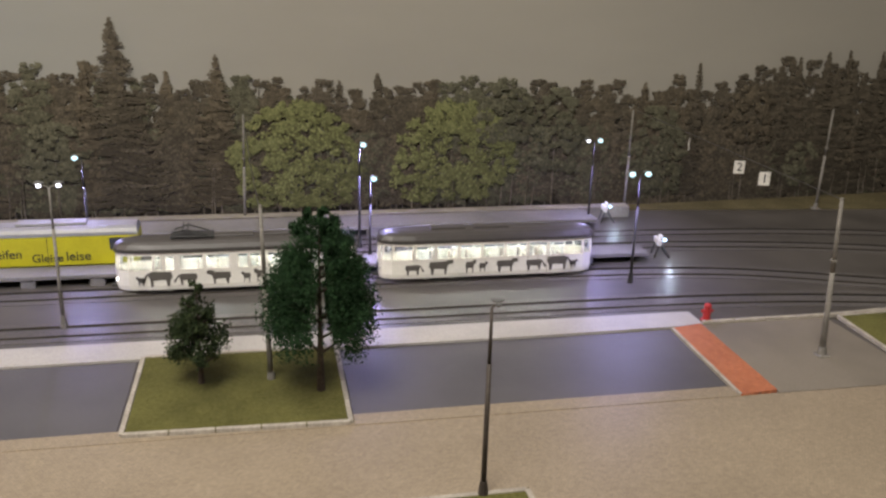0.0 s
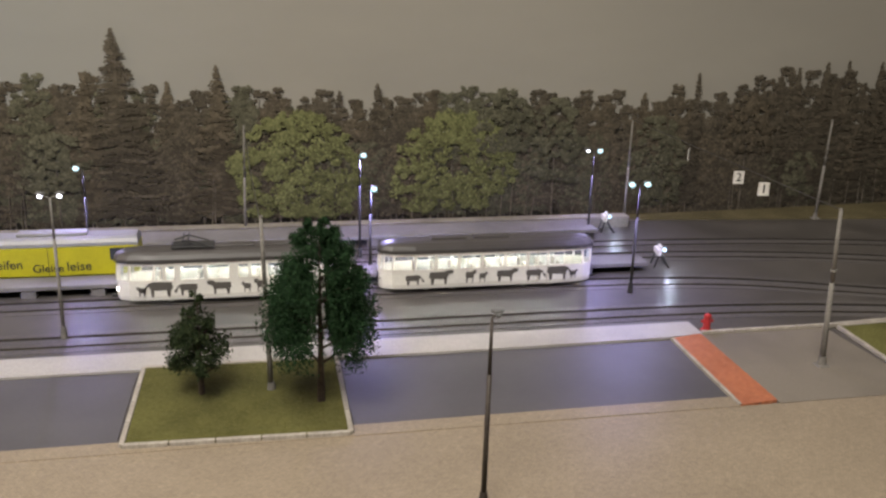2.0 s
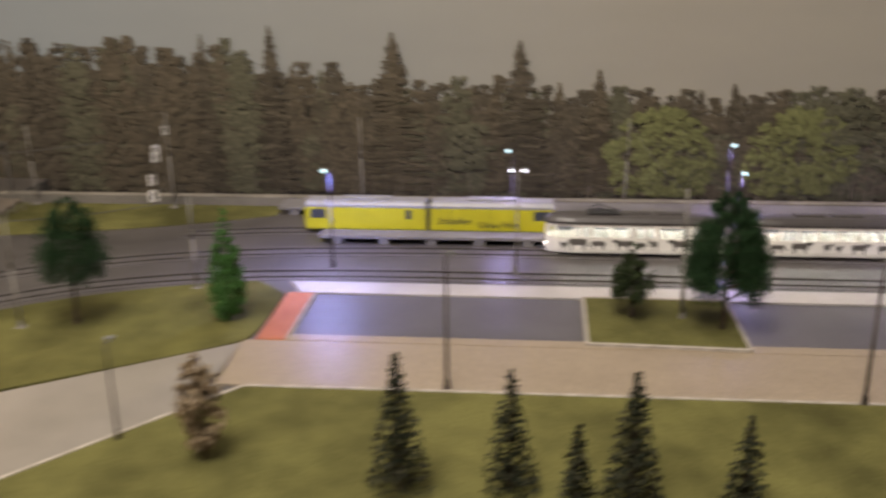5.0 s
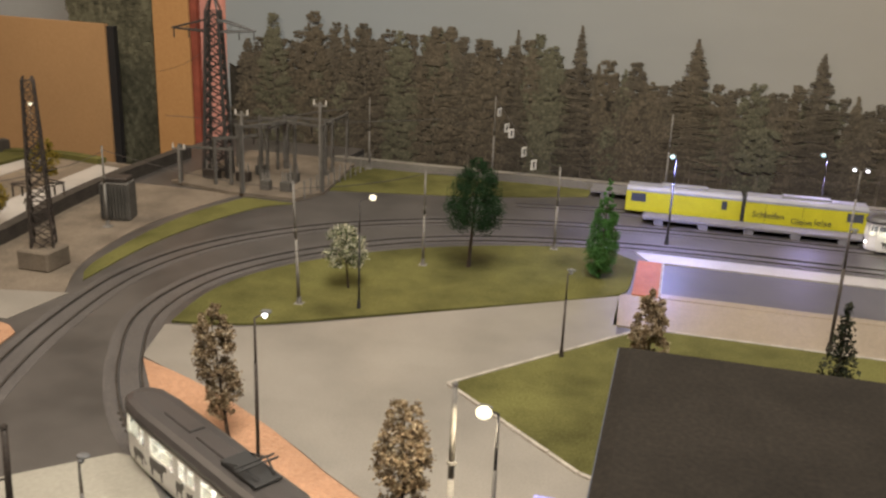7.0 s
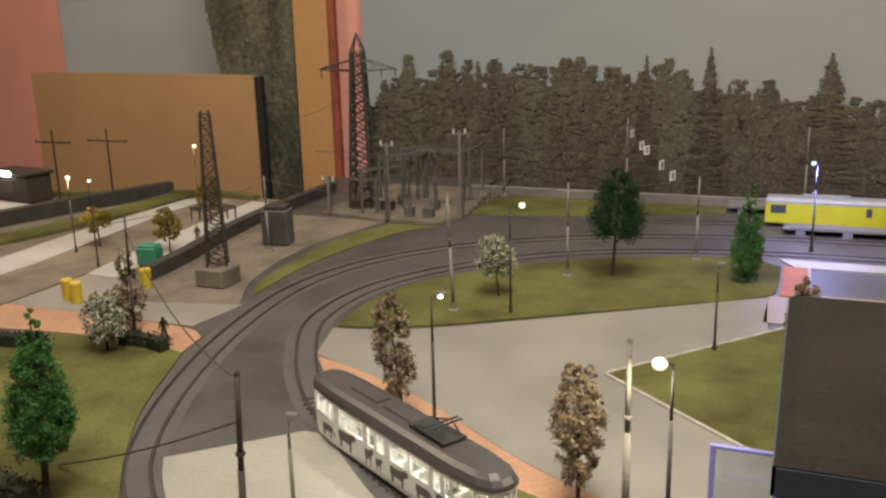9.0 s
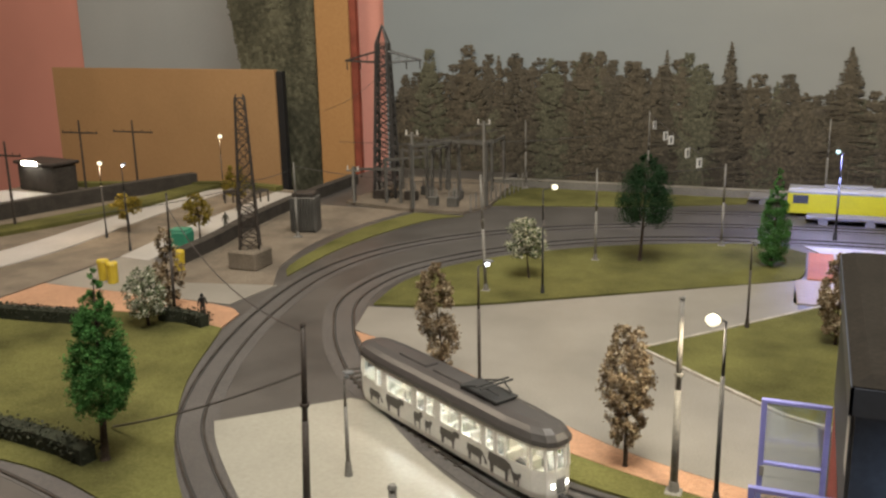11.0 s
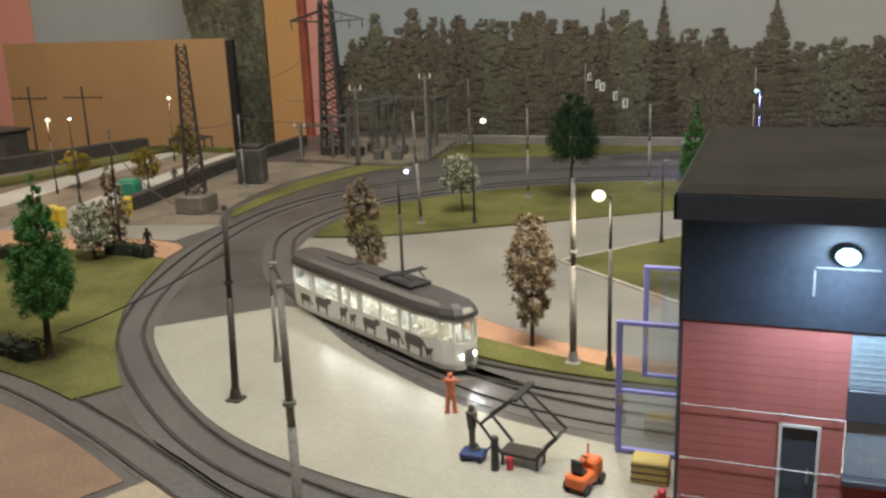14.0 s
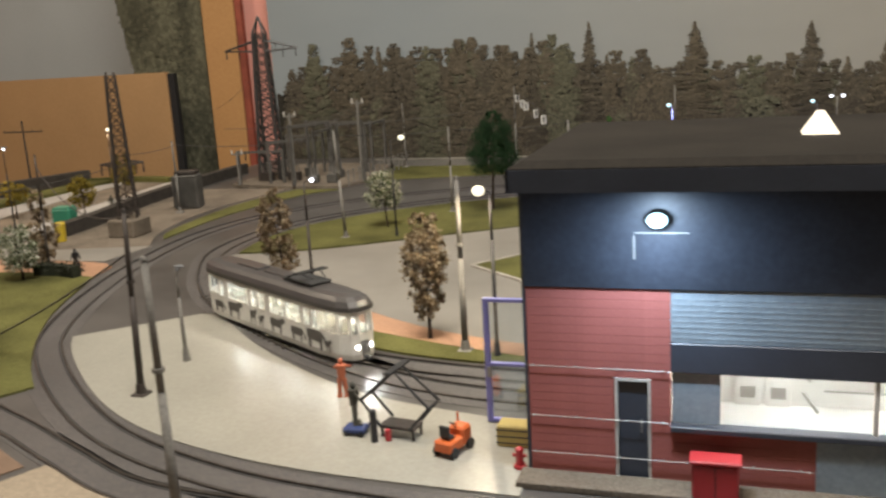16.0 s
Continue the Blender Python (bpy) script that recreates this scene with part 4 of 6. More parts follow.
def hedge(pts, w, h, label, seed):
    t = thing("hedge", 0, 0, 0, label, "hedge", "hedges")
    path = smooth_path(pts, 0.4)
    bm = bmesh.new()
    ribbon(bm, path, w * 0.8, 0.05, h * 0.9)
    part("core", bm, M["hedge"], t)
    rng = np.random.default_rng(seed)
    p = []
    for x, y in path:
        for _ in range(34):
            a = rng.uniform(0, math.pi)
            p.append((x + rng.normal(0, 0.2) + w * 0.5 * math.cos(a) * 0.7, y + rng.normal(0, 0.12) + w * 0.5 * math.cos(a) * 0.9, 0.15 + h * rng.uniform(0.1, 1.0) ** 0.7))
    flakes("leaves", p, rng.uniform(0.15, 0.32, len(p)), M["hedge"], t, "", 0.0, rng)


hedge(((-98, 11.2), (-92, 11.6), (-86.7, 12.4)), 1.1, 1.2, "low clipped dark hedge along the pavement", 1)
hedge(((-81.4, 15.2), (-79, 15.3), (-76.8, 14.8)), 1.1, 1.2, "low clipped dark hedge along the pavement", 2)
hedge(((-86, -6.6), (-78, -5.6), (-72, -6.0), (-68.6, -6.7)), 1.2, 1.2, "low curved dark hedge on the lawn", 3)


# ---- masts, lamps and wires ----
def mast(x, y, h, r=0.16, material="steel", label="plain grey tram mast with a foot plate", lean=(0, 0), collar=True):
    t = thing("tram_mast", x, y, 0, label, "mast", "masts along the tracks")
    top = (lean[0], lean[1], h)
    bm = bmesh.new()
    mid = (lean[0] * 0.55, lean[1] * 0.55, h * 0.55)
    rod(bm, (0, 0, 0), mid, r, r * 0.82, 10)
    rod(bm, mid, top, r * 0.72, r * 0.6, 10)
    part("pole", bm, M[material], t, "", True)
    bm = bmesh.new()
    box(bm, -0.42, 0.42, -0.42, 0.42, 0.02, 0.2, 0.05)
    rod(bm, (0, 0, 0.2), (0, 0, 0.75), r * 1.5, r * 1.15, 10)
    part("foot", bm, M[material], t)
    bm = bmesh.new()
    rod(bm, (top[0], top[1], h), (top[0], top[1], h + 0.12), r * 0.75, r * 0.5, 10)
    part("cap", bm, M[material], t)
    if collar:
        bm = bmesh.new()
        c = Vector(top) * 0.62
        rod(bm, c, c + Vector((0, 0, 0.15)), r * 1.15, r * 1.15, 10)
        part("collar", bm, M[material], t)
    return t


for x, y, h, r, m, lean in ((36.6, 48.1, 10.7, 0.2, "steel", (-0.3, 0.2)), (0.8, 49.6, 10.9, 0.17, "steel", (-0.3, 0)), (-53.9, -8.2, 10.2, 0.2, "darkmast", (0.3, 0.2)), (-43.0, -21.0, 10.9, 0.2, "steel", (0, 0)),
                            (-38.2, 1.1, 10.3, 0.2, "steel", (0, 0)), (-86.2, 44.6, 8.5, 0.15, "steel", (0, 0)), (-58.9, 31.3, 10.4, 0.16, "steel", (-0.4, 0)), 
                            (-52.1, 44.6, 9.2, 0.14, "steel", (0, 0)), (-41.0, 54.3, 8.6, 0.16, "steel", (0, 0)), (-0.6, 82.6, 10.4, 0.14, "steel", (0.2, 0)), (38.0, 84.6, 10.3, 0.14, "steel", (0, 0)), (59.0, 82.6, 10.6, 0.16, "steel", (0.3, 0)),
                            (-70.6, 81.4, 9.6, 0.12, "steel", (0, 0)), (-53.2, 80.6, 11.3, 0.13, "steel", (0, 0)), (-31.0, 82.6, 10.4, 0.14, "steel", (0, 0)), (-80.6, 15.9, 10.5, 0.13, "darkmast", (0.3, 0))):
    mast(x, y, h, r, m, ("plain grey steel tram mast with a foot plate" if m == "steel" else "dark brown tram mast with a foot plate"), lean)


def street_lamp(x, y, h, arms, lit, label, watts=0.0, colour=COLD, r=0.12, thin=False, pole_material="steel"):
    """arms: offsets of the heads from the pole."""
    t = thing("street_lamp", x, y, 0, label, "street lamp", "street lamps")
    bm = bmesh.new()
    rod(bm, (0, 0, 0), (0, 0, h * 0.72), r, r * 0.85, 8)
    rod(bm, (0, 0, h * 0.72), (0, 0, h), r * 0.7, r * 0.5, 8)
    part("pole", bm, M[pole_material], t, "", True)
    bm = bmesh.new()
    rod(bm, (0, 0, 0.02), (0, 0, 0.9), r * 2.0, r * 1.3, 8)
    part("foot", bm, M[pole_material], t)
    for i, (ax, ay) in enumerate(arms):
        bm = bmesh.new()
        rod(bm, (0, 0, h), (ax * 0.8, ay * 0.8, h + 0.2), r * 0.4, r * 0.35, 6)
        part("arm", bm, M[pole_material], t)
        bm = bmesh.new()
        ball(bm, (ax, ay + 0.1, h + 0.3), 0.28, 1.2, 0.9, 0.4, 10)
        head = part("lamp_head", bm, M["lampbody"], t)
        bm = bmesh.new()
        s = 1.0 if lit[i] in ("lampcold", "lampwarm") else 0.6
        ball(bm, (ax, ay - 0.08, h + 0.14), (0.24 if lit[i] != 'lampwarm' else 0.28 if thin else 0.34) * s, 1.05, 1.0, 0.85, 12)
        part("bulb", bm, M[lit[i]], t, "glowing bulb")
        if watts and lit[i] != "lampdim":
            head_lamp("street_lamp_light", x + ax * 1.5, y + ay * 1.5 - 0.3, h - 0.14, watts, colour)
    return t


street_lamp(9.2, 75.2, 9.0, ((0.3, -0.1),), ("lampcold",), "tall slim street lamp with a cold white lit head", LED_W, pole_material="lamppole")
street_lamp(9.6, 71.2, 7.0, ((0.25, -0.1),), ("lampcold",), "slim street lamp with a cold white lit head", LED_W, pole_material="lamppole")
street_lamp(32.3, 80.1, 8.1, ((0.6, 0), (-0.6, 0)), ("lampcold", "lampdim"), "two-armed street lamp on the platform end, one head lit", LED_W, pole_material="lamppole")
street_lamp(29.6, 63.4, 8.8, ((0.6, 0), (-0.7, 0)), ("lampcold", "lampcold"), "two-armed street lamp with cold lit heads", LED_W * 0.7, pole_material="lamppole")
street_lamp(-30.0, 60.9, 9.3, ((-0.4, -0.2),), ("lampcold",), "tall street lamp with a bright bluish head", LED_W * 3.6, (0.38, 0.42, 1.0), pole_material="lamppole")
street_lamp(-13.3, 76.2, 8.0, ((-0.5, 0),), ("lampcold",), "slim street lamp with a cold white lit head", LED_W, pole_material="lamppole")
street_lamp(-12.6, 60.0, 9.7, ((-0.6, 0), (0.6, 0)), ("lampdim", "lampdim"), "two-armed street lamp, only faintly lit", 0)
street_lamp(10.3, 35.9, 9.7, ((0.3, 0.1),), ("lampbody",), "unlit brown street lamp on the pavement", 0, COLD, 0.14, False, "darkmast")
street_lamp(-17.0, 36.3, 9.6, ((0.3, 0.1),), ("lampbody",), "unlit brown street lamp on the pavement", 0, COLD, 0.14, False, "darkmast")
street_lamp(-50.8, 7.3, 9.2, ((0.5, 0.3),), ("lampdim",), "dark slim street lamp on the grass strip", 0, COLD, 0.12, False, "darkmast")
street_lamp(-36.6, 28.1, 6.6, ((0.2, 0.1),), ("lampbody",), "unlit dark street lamp on the lawn edge", 0, COLD, 0.1, False, "darkmast")
street_lamp(-36.1, 0.4, 9.6, ((-0.55, -0.3),), ("lampwarm",), "street lamp with a glaring warm white head", BULB_W, (1.0, 0.84, 0.58), pole_material="lamppole")
street_lamp(-54.5, -2.9, 5.6, ((0.2, 0),), ("lampbody",), "thin grey post lamp in the yard, unlit", 0, COLD, 0.12)
street_lamp(-53.9, 32.0, 9.3, ((0.8, 0.9),), ("lampwarm",), "slim street lamp with a warm lit bulb on the loop lawn", BULB_W * 0.35, WARM, 0.1, True, "lamppole")
street_lamp(-107.6, 37.9, 8.5, ((0.2, 0),), ("lampwarm",), "street lamp with a warm lit bulb on the side street", BULB_W * 0.5, WARM, 0.08, True, "lamppole")
street_lamp(-108.2, 61.5, 8.7, ((0.2, 0),), ("lampwarm",), "street lamp with a warm lit bulb on the side street", BULB_W * 0.4, WARM, 0.08, True, "lamppole")
street_lamp(-100.5, 33.6, 9.2, ((0.2, 0),), ("lampdim",), "street lamp with a faint bulb on the side street", 0, WARM, 0.08, True, "lamppole")


def cross_mast(x, y, h, w):
    t = thing("telegraph_mast", x, y, 0, "dark wooden mast with a cross arm", "mast", "telegraph masts")
    bm = bmesh.new()
    rod(bm, (0, 0, 0), (0, 0, h), 0.18, 0.12, 7)
    part("pole", bm, M["darkmast"], t)
    bm = bmesh.new()
    box(bm, -w, w, -0.06, 0.06, h * 0.83, h * 0.85)
    part("cross_arm", bm, M["darkmast"], t)
    for s in (-1, -0.5, 0.5, 1):
        bm = bmesh.new()
        rod(bm, (s * w * 0.95, 0, h * 0.85), (s * w * 0.95, 0, h * 0.875), 0.06, 0.04, 6)
        part("insulator", bm, M["darkmast"], t)


cross_mast(-129.8, 58.4, 10.9, 3.2)
cross_mast(-125.2, 64.0, 10.4, 3.6)
cross_mast(-122.4, 38.6, 10.6, 2.4)


def wire(a, b, sag, label="thin sagging overhead wire", r=0.035):
    a, b = Vector(a), Vector(b)
    bm = bmesh.new()
    p = [a.lerp(b, i / 10) - Vector((0, 0, sag * 4 * (i / 10) * (1 - i / 10))) for i in range(11)]
    side = (b - a).cross(Vector((0, 0, 1))).normalized() * r
    rows = [[bm.verts.new(q + o) for o in (side, Vector((0, 0, r)), -side, Vector((0, 0, -r)))] for q in p]
    for q, w in zip(rows, rows[1:]):
        for k in range(4):
            bm.faces.new((q[k], q[(k + 1) % 4], w[(k + 1) % 4], w[k]))
    bm.faces.new(rows[0][::-1])
    bm.faces.new(rows[-1])
    return solid("overhead_wire", bm, M["wire"], label, "wire", "", "overhead wires")


wire((-53.6, -8.0, 8.0), (-70.4, -2.8, 0.3), 0.3, r=0.06)
wire((-53.6, -8.0, 9.9), (-80.4, 15.9, 9.6), 1.6, r=0.045)
wire((-86.2, 44.6, 8.2), (-58.9, 31.3, 9.8), 0.5)
wire((-86.2, 44.6, 8.0), (-84.2, 32.4, 8.6), 0.3)
wire((-58.9, 31.3, 10.0), (-52.1, 44.6, 9.0), 0.3)
wire((-52.2, 44.6, 9.0), (-41.0, 54.3, 8.4), 0.3)
wire((36.3, 48.3, 10.72), (38.1, 84.6, 10.45), 0.0)
wire((0.5, 49.6, 10.6), (-0.4, 82.6, 10.2), 0.6)
wire((-88, 40, 7.0), (-104, 30, 4.5), 0.5)


def sign_plate(x, y, z, word, tilt):
    t = thing("number_sign", x, y, z, "white square plate with a black numeral hung on a wire" if word else "white plate with a dark mark hung over the bend", "sign", "track number signs", tilt)
    bm = bmesh.new()
    box(bm, -0.42, 0.42, -0.03, 0.03, -0.5, 0.5, 0.015)
    part("plate", bm, M["signwhite"], t)
    if word:
        c = bpy.data.curves.new("numeral", "FONT")
        c.body, c.size, c.align_x, c.align_y, c.extrude = word, 0.95 * U, "CENTER", "CENTER", 0.0001
        c.materials.append(M["letters"])
        ob = new("numeral", c)
        ob.parent = t
        ob.matrix_local = pose(0, -0.05 * U, 0, 90, 0, 0)
    else:
        bm = bmesh.new()
        box(bm, -0.12, 0.12, -0.05, 0.05, -0.32, 0.32)
        part("printed_bar", bm, M["letters"], t)
    bm = bmesh.new()
    rod(bm, (0, 0, 0.5), (0, 0, 0.97), 0.03, 0.03, 4)
    part("hanger", bm, M["wire"], t)


sign_plate(36.97, 61.8, 9.72, "2", -10)
sign_plate(36.78, 57.9, 9.74, "1", -10)
sign_plate(37.4, 71.0, 9.68, "1", 55)
for x, y, z, turn in ((-43.5, 53.0, 8.93, 58), (-45.2, 57.0, 9.33, 66), (-48.1, 65.0, 9.63, 55), (-49.1, 67.5, 9.78, 62), (-52.0, 77.3, 9.9, 66)):
    sign_plate(x, y, z, "", turn)
wire((-41.0, 54.3, 8.5), (-43.5, 53.0, 9.9), 0.05)
wire((-43.5, 53.0, 9.9), (-53.1, 80.6, 11.0), 0.12)


# ---- trams ----
def rounded_plan(l, w, taper, r):
    """Outline of a tram seen from above: tapered, rounded ends."""
    h, t = l / 2, w / 2
    side = [(h - taper, t), (h - 0.35 * taper, t * 0.86), (h - 0.08 * taper, t * 0.6), (h, t * 0.25)]
    q = side + [(x, -y) for x, y in side[::-1]]
    return q + [(-x, -y) for x, y in q]


def shell(bm, plan, z0, z1, grow0=0.0, grow1=0.0, cap=False):
    """A wall round a plan outline, open above and below unless capped."""
    def g(p, d):
        return (p[0] * (1 + d * 0.12), p[1] * (1 + d))
    lo, hi = [bm.verts.new((*g(p, grow0), z0)) for p in plan], [bm.verts.new((*g(p, grow1), z1)) for p in plan]
    n = len(plan)
    for i in range(n):
        bm.faces.new((lo[i], lo[(i + 1) % n], hi[(i + 1) % n], hi[i]))
    if cap:
        bm.faces.new(hi)
        bm.faces.new(lo[::-1])


def cow_shape(kind):
    """Side view of a grazing or standing cow, as a flat cut-out."""
    body = [(-0.55, 0.25), (-0.5, 0.5), (0.35, 0.52), (0.5, 0.62), (0.78, 0.6), (0.8, 0.42), (0.55, 0.36), (0.45, 0.2), (0.42, -0.12), (0.32, -0.12), (0.3, 0.14), (-0.25, 0.16), (-0.3, -0.12), (-0.42, -0.12), (-0.45, 0.15)]
    if kind == 1:
        body[3:6] = [(0.55, 0.45), (0.85, 0.12), (0.72, 0.02)]
    if kind == 2:
        return [(x * 0.5, y) for x, y in body]
    return body


def tram(name, label, x, y, turn, windows, doors, panto):
    """windows, doors: start and end along one side, from the rear end."""
    L, Wd = 16.9, 2.6
    t = thing(name, x, y, 0, label, "tram", "white trams", turn)
    plan = rounded_plan(L, Wd, 2.6, 0.5)
    bm = bmesh.new()
    shell(bm, plan, 0.42, 0.75, -0.05, 0.0)
    shell(bm, plan, 0.75, 1.9)
    shell(bm, plan, 2.98, 3.25, -0.02, -0.05)
    # pillars between the windows, both sides
    edges = [-L / 2 + 2.6] + [e for w in windows for e in w] + [L / 2 - 2.6]
    for a, b in zip(edges[::2], edges[1::2]):
        if b - a > 0.02:
            for s in (-1, 1):
                y1 = s * Wd / 2
                box(bm, a, b, min(y1, y1 - s * 0.1), max(y1, y1 - s * 0.1), 1.9, 2.98)
    body = part("body", bm, M["tramwhite"], t)
    # corner pillars of both ends
    n = len(plan)
    for i in range(n):
        (ax, ay), (bx, by) = plan[i], plan[(i + 1) % n]
        if abs(ax - bx) > 6:
            continue
        bm = bmesh.new()
        rod(bm, (ax * 0.995, ay * 0.98, 1.88), (ax * 0.985, ay * 0.96, 3.0), 0.09, 0.09, 6)
        part("corner_pillar", bm, M["tramwhite"], body)
        bm = bmesh.new()
        bm.faces.new([bm.verts.new(p) for p in ((ax * 0.985, ay * 0.95, 1.9), (bx * 0.985, by * 0.95, 1.9), (bx * 0.975, by * 0.93, 2.98), (ax * 0.975, ay * 0.93, 2.98))])
        part("end_pane", bm, M["glass"], t).visible_shadow = False
    for a, b in windows:
        for s in (-1, 1):
            bm = bmesh.new()
            box(bm, a, b, s * (Wd / 2 - 0.09) - 0.01, s * (Wd / 2 - 0.09) + 0.01, 1.92, 2.96)
            part("window", bm, M["glass"], t).visible_shadow = False
            bm = bmesh.new()
            yy = s * (Wd / 2 + 0.004)
            for x0, x1, z0, z1 in ((a - 0.05, b + 0.05, 2.94, 3.02), (a - 0.05, b + 0.05, 1.86, 1.94), (a - 0.05, a + 0.02, 1.94, 2.94), (b - 0.02, b + 0.05, 1.94, 2.94), (a, b, 2.66, 2.69)):
                box(bm, x0, x1, yy - 0.02, yy + 0.02, z0, z1)
            part("window_frame", bm, M["tramwhite"], t)
    for a, b in doors:
        bm = bmesh.new()
        for x0 in (a, (a + b) / 2, b):
            box(bm, x0 - 0.025, x0 + 0.025, -Wd / 2 - 0.012, -Wd / 2 + 0.02, 0.6, 2.98)
        part("door_seam", bm, M["seat"], t)
    # roof
    bm = bmesh.new()
    rings = [(3.2, 0.06), (3.45, 0.05), (3.72, -0.06), (3.9, -0.26), (4.0, -0.6)]
    prev = None
    for z, g in rings:
        ring = [bm.verts.new((p[0] * (1 + g * 0.22), p[1] * (1 + g), z)) for p in plan]
        if prev:
            for i in range(n):
                bm.faces.new((prev[i], prev[(i + 1) % n], ring[(i + 1) % n], ring[i]))
        prev = ring
    bm.faces.new(prev)
    bm.faces.new([bm.verts.new((p[0], p[1], 3.25)) for p in plan])
    roof = part("roof", bm, M["tramroof"], t, "dark brown-grey domed roof")
    bm = bmesh.new()
    for x0, x1 in ((-4.5, -1.8), (-1.2, 1.6)):
        box(bm, x0, x1, -0.45, 0.45, 3.95, 4.12, 0.04)
    part("roof_vent", bm, M["tramroof"], roof)
    # inside
    bm = bmesh.new()
    for x0, x1 in ((-L / 2 + 1.2, -L / 2 + 3.0), (-L / 2 + 6.2, -0.5), (0.5, L / 2 - 6.2), (L / 2 - 3.0, L / 2 - 1.2)):
        box(bm, x0, x1, -1.15, 1.15, 0.62, 0.7)
    shell(bm, [(px * 0.97, py * 0.93) for px, py in plan], 0.7, 1.86)
    part("cabin_lining", bm, M["liner"], t)
    bm = bmesh.new()
    box(bm, -L / 2 + 1.6, L / 2 - 1.6, -0.16, 0.16, 3.1, 3.16)
    part("cabin_light", bm, M["cabinlight"], t, "lit cabin ceiling strip")
    for i in range(9):
        bm = bmesh.new()
        xx = -L / 2 + 2.8 + i * 1.4
        for s in (-1, 1):
            box(bm, xx, xx + 0.5, s * 0.72 - 0.3, s * 0.72 + 0.3, 0.72, 1.25)
            box(bm, xx, xx + 0.14, s * 0.72 - 0.3, s * 0.72 + 0.3, 1.25, 2.0, 0.03)
        part("seat_pair", bm, M["seat"], t)
    # running gear
    for bx in (-L / 2 + 4.6, L / 2 - 4.6):
        bm = bmesh.new()
        box(bm, bx - 1.5, bx + 1.5, -0.95, 0.95, 0.28, 0.6, 0.05)
        bogie = part("bogie", bm, M["under"], t)
        for dx in (-1.0, 1.0):
            for s in (-1, 1):
                bm = bmesh.new()
                rod(bm, (bx + dx, s * 0.72, 0.5), (bx + dx, s * 0.9, 0.5), 0.38, 0.38, 14)
                rod(bm, (bx + dx, s * 0.9, 0.5), (bx + dx, s * 0.98, 0.5), 0.14, 0.1, 8)
                part("wheel", bm, M["tin"], bogie)
    bm = bmesh.new()
    box(bm, -2.2, 2.2, -0.85, 0.85, 0.3, 0.62, 0.04)
    part("equipment_box", bm, M["under"], t)
    for s in (-1, 1):
        bm = bmesh.new()
        box(bm, s * (L / 2 + 0.1) - 0.32, s * (L / 2 + 0.1) + 0.32, -0.14, 0.14, 0.45, 0.66, 0.03)
        part("coupler", bm, M["under"], t)
        bm = bmesh.new()
        for yy in (-0.42, 0.42):
            rod(bm, (s * L / 2 * 0.985, yy, 1.15), (s * (L / 2 - 0.02), yy, 1.15), 0.15, 0.13, 10)
        part("headlamp_pair", bm, M["headlight"] if (panto and s > 0) else M["tin"], t)
        bm = bmesh.new()
        for yy in (-0.24, -0.12, 0.0, 0.12, 0.24):
            rod(bm, (s * (L / 2 + 0.03), yy, 0.75), (s * (L / 2 + 0.03), yy, 1.5), 0.025, 0.025, 5)
        part("bumper_bars", bm, M["under"], t)
    # cows on both sides
    for s in (-1, 1):
        for i, xc in enumerate((-6.0, -4.0, -1.6, -0.6, 1.2, 3.5, 5.4, 6.7)):
            k, sc = (1, 0, 2, 2, 0, 1, 1, 2)[i], (0.75, 1.0, 0.9, 0.7, 0.9, 0.85, 1.1, 0.6)[i]
            pts = [(xc + 1.4 * px * sc, 0.9 + 1.6 * pz * sc) for px, pz in cow_shape(k)]
            bm = bmesh.new()
            y0, y1 = s * (Wd / 2 + 0.002), s * (Wd / 2 + 0.016)
            f0, f1 = [bm.verts.new((px, y0, pz)) for px, pz in pts], [bm.verts.new((px, y1, pz)) for px, pz in pts]
            m = len(pts)
            bm.faces.new(f1)
            for q in range(m):
                bm.faces.new((f0[q], f0[(q + 1) % m], f1[(q + 1) % m], f1[q]))
            part("cow_print", bm, M["cow"], body)
    if panto:
        bm = bmesh.new()
        box(bm, 1.6, 4.6, -0.75, 0.75, 4.06, 4.2, 0.03)
        pan = part("pantograph", bm, M["under"], t, "folded black pantograph")
        for yy in (-0.7, 0.7):
            for a, b in (((2.0, yy, 4.2), (3.4, yy, 4.65)), ((3.4, yy, 4.65), (4.4, yy * 0.6, 4.4)), ((1.7, yy, 3.85), (1.7, yy, 4.1)), ((4.4, yy, 3.85), (4.4, yy, 4.1))):
                bm = bmesh.new()
                rod(bm, a, b, 0.055, 0.05, 5)
                part("pantograph_arm", bm, M["under"], pan)
        for xx in (3.4, 3.75):
            bm = bmesh.new()
            rod(bm, (xx, -1.1, 4.68), (xx, 1.1, 4.68), 0.06, 0.06, 5)
            part("contact_bar", bm, M["under"], pan)
    t.scale = (1.04, 1.0, 1.04)
    return t


tram("tram_trailer", "white tram trailer with cow prints and lit windows, dark roof", TRAILER[0], TRAILER[1], TRAILER[2], ((-7.9 + 2.0, -4.35), (-4.15, -2.55), (-2.35, -0.75), (-0.55, 1.05), (1.25, 2.85), (3.05, 4.5), (4.65, 5.85)), ((3.0, 4.55),), False)
tram("tram_car", "white tram car with cow prints, folded pantograph and lit windows", TRAILER[0] - 19.5, TRAILER[1], 180.0, ((-5.8, -5.2), (-4.6, -2.1), (-1.6, -0.9), (-0.7, 0.0), (0.6, 2.2), (2.4, 4.0), (4.4, 5.0), (5.25, 5.8)), (), True)
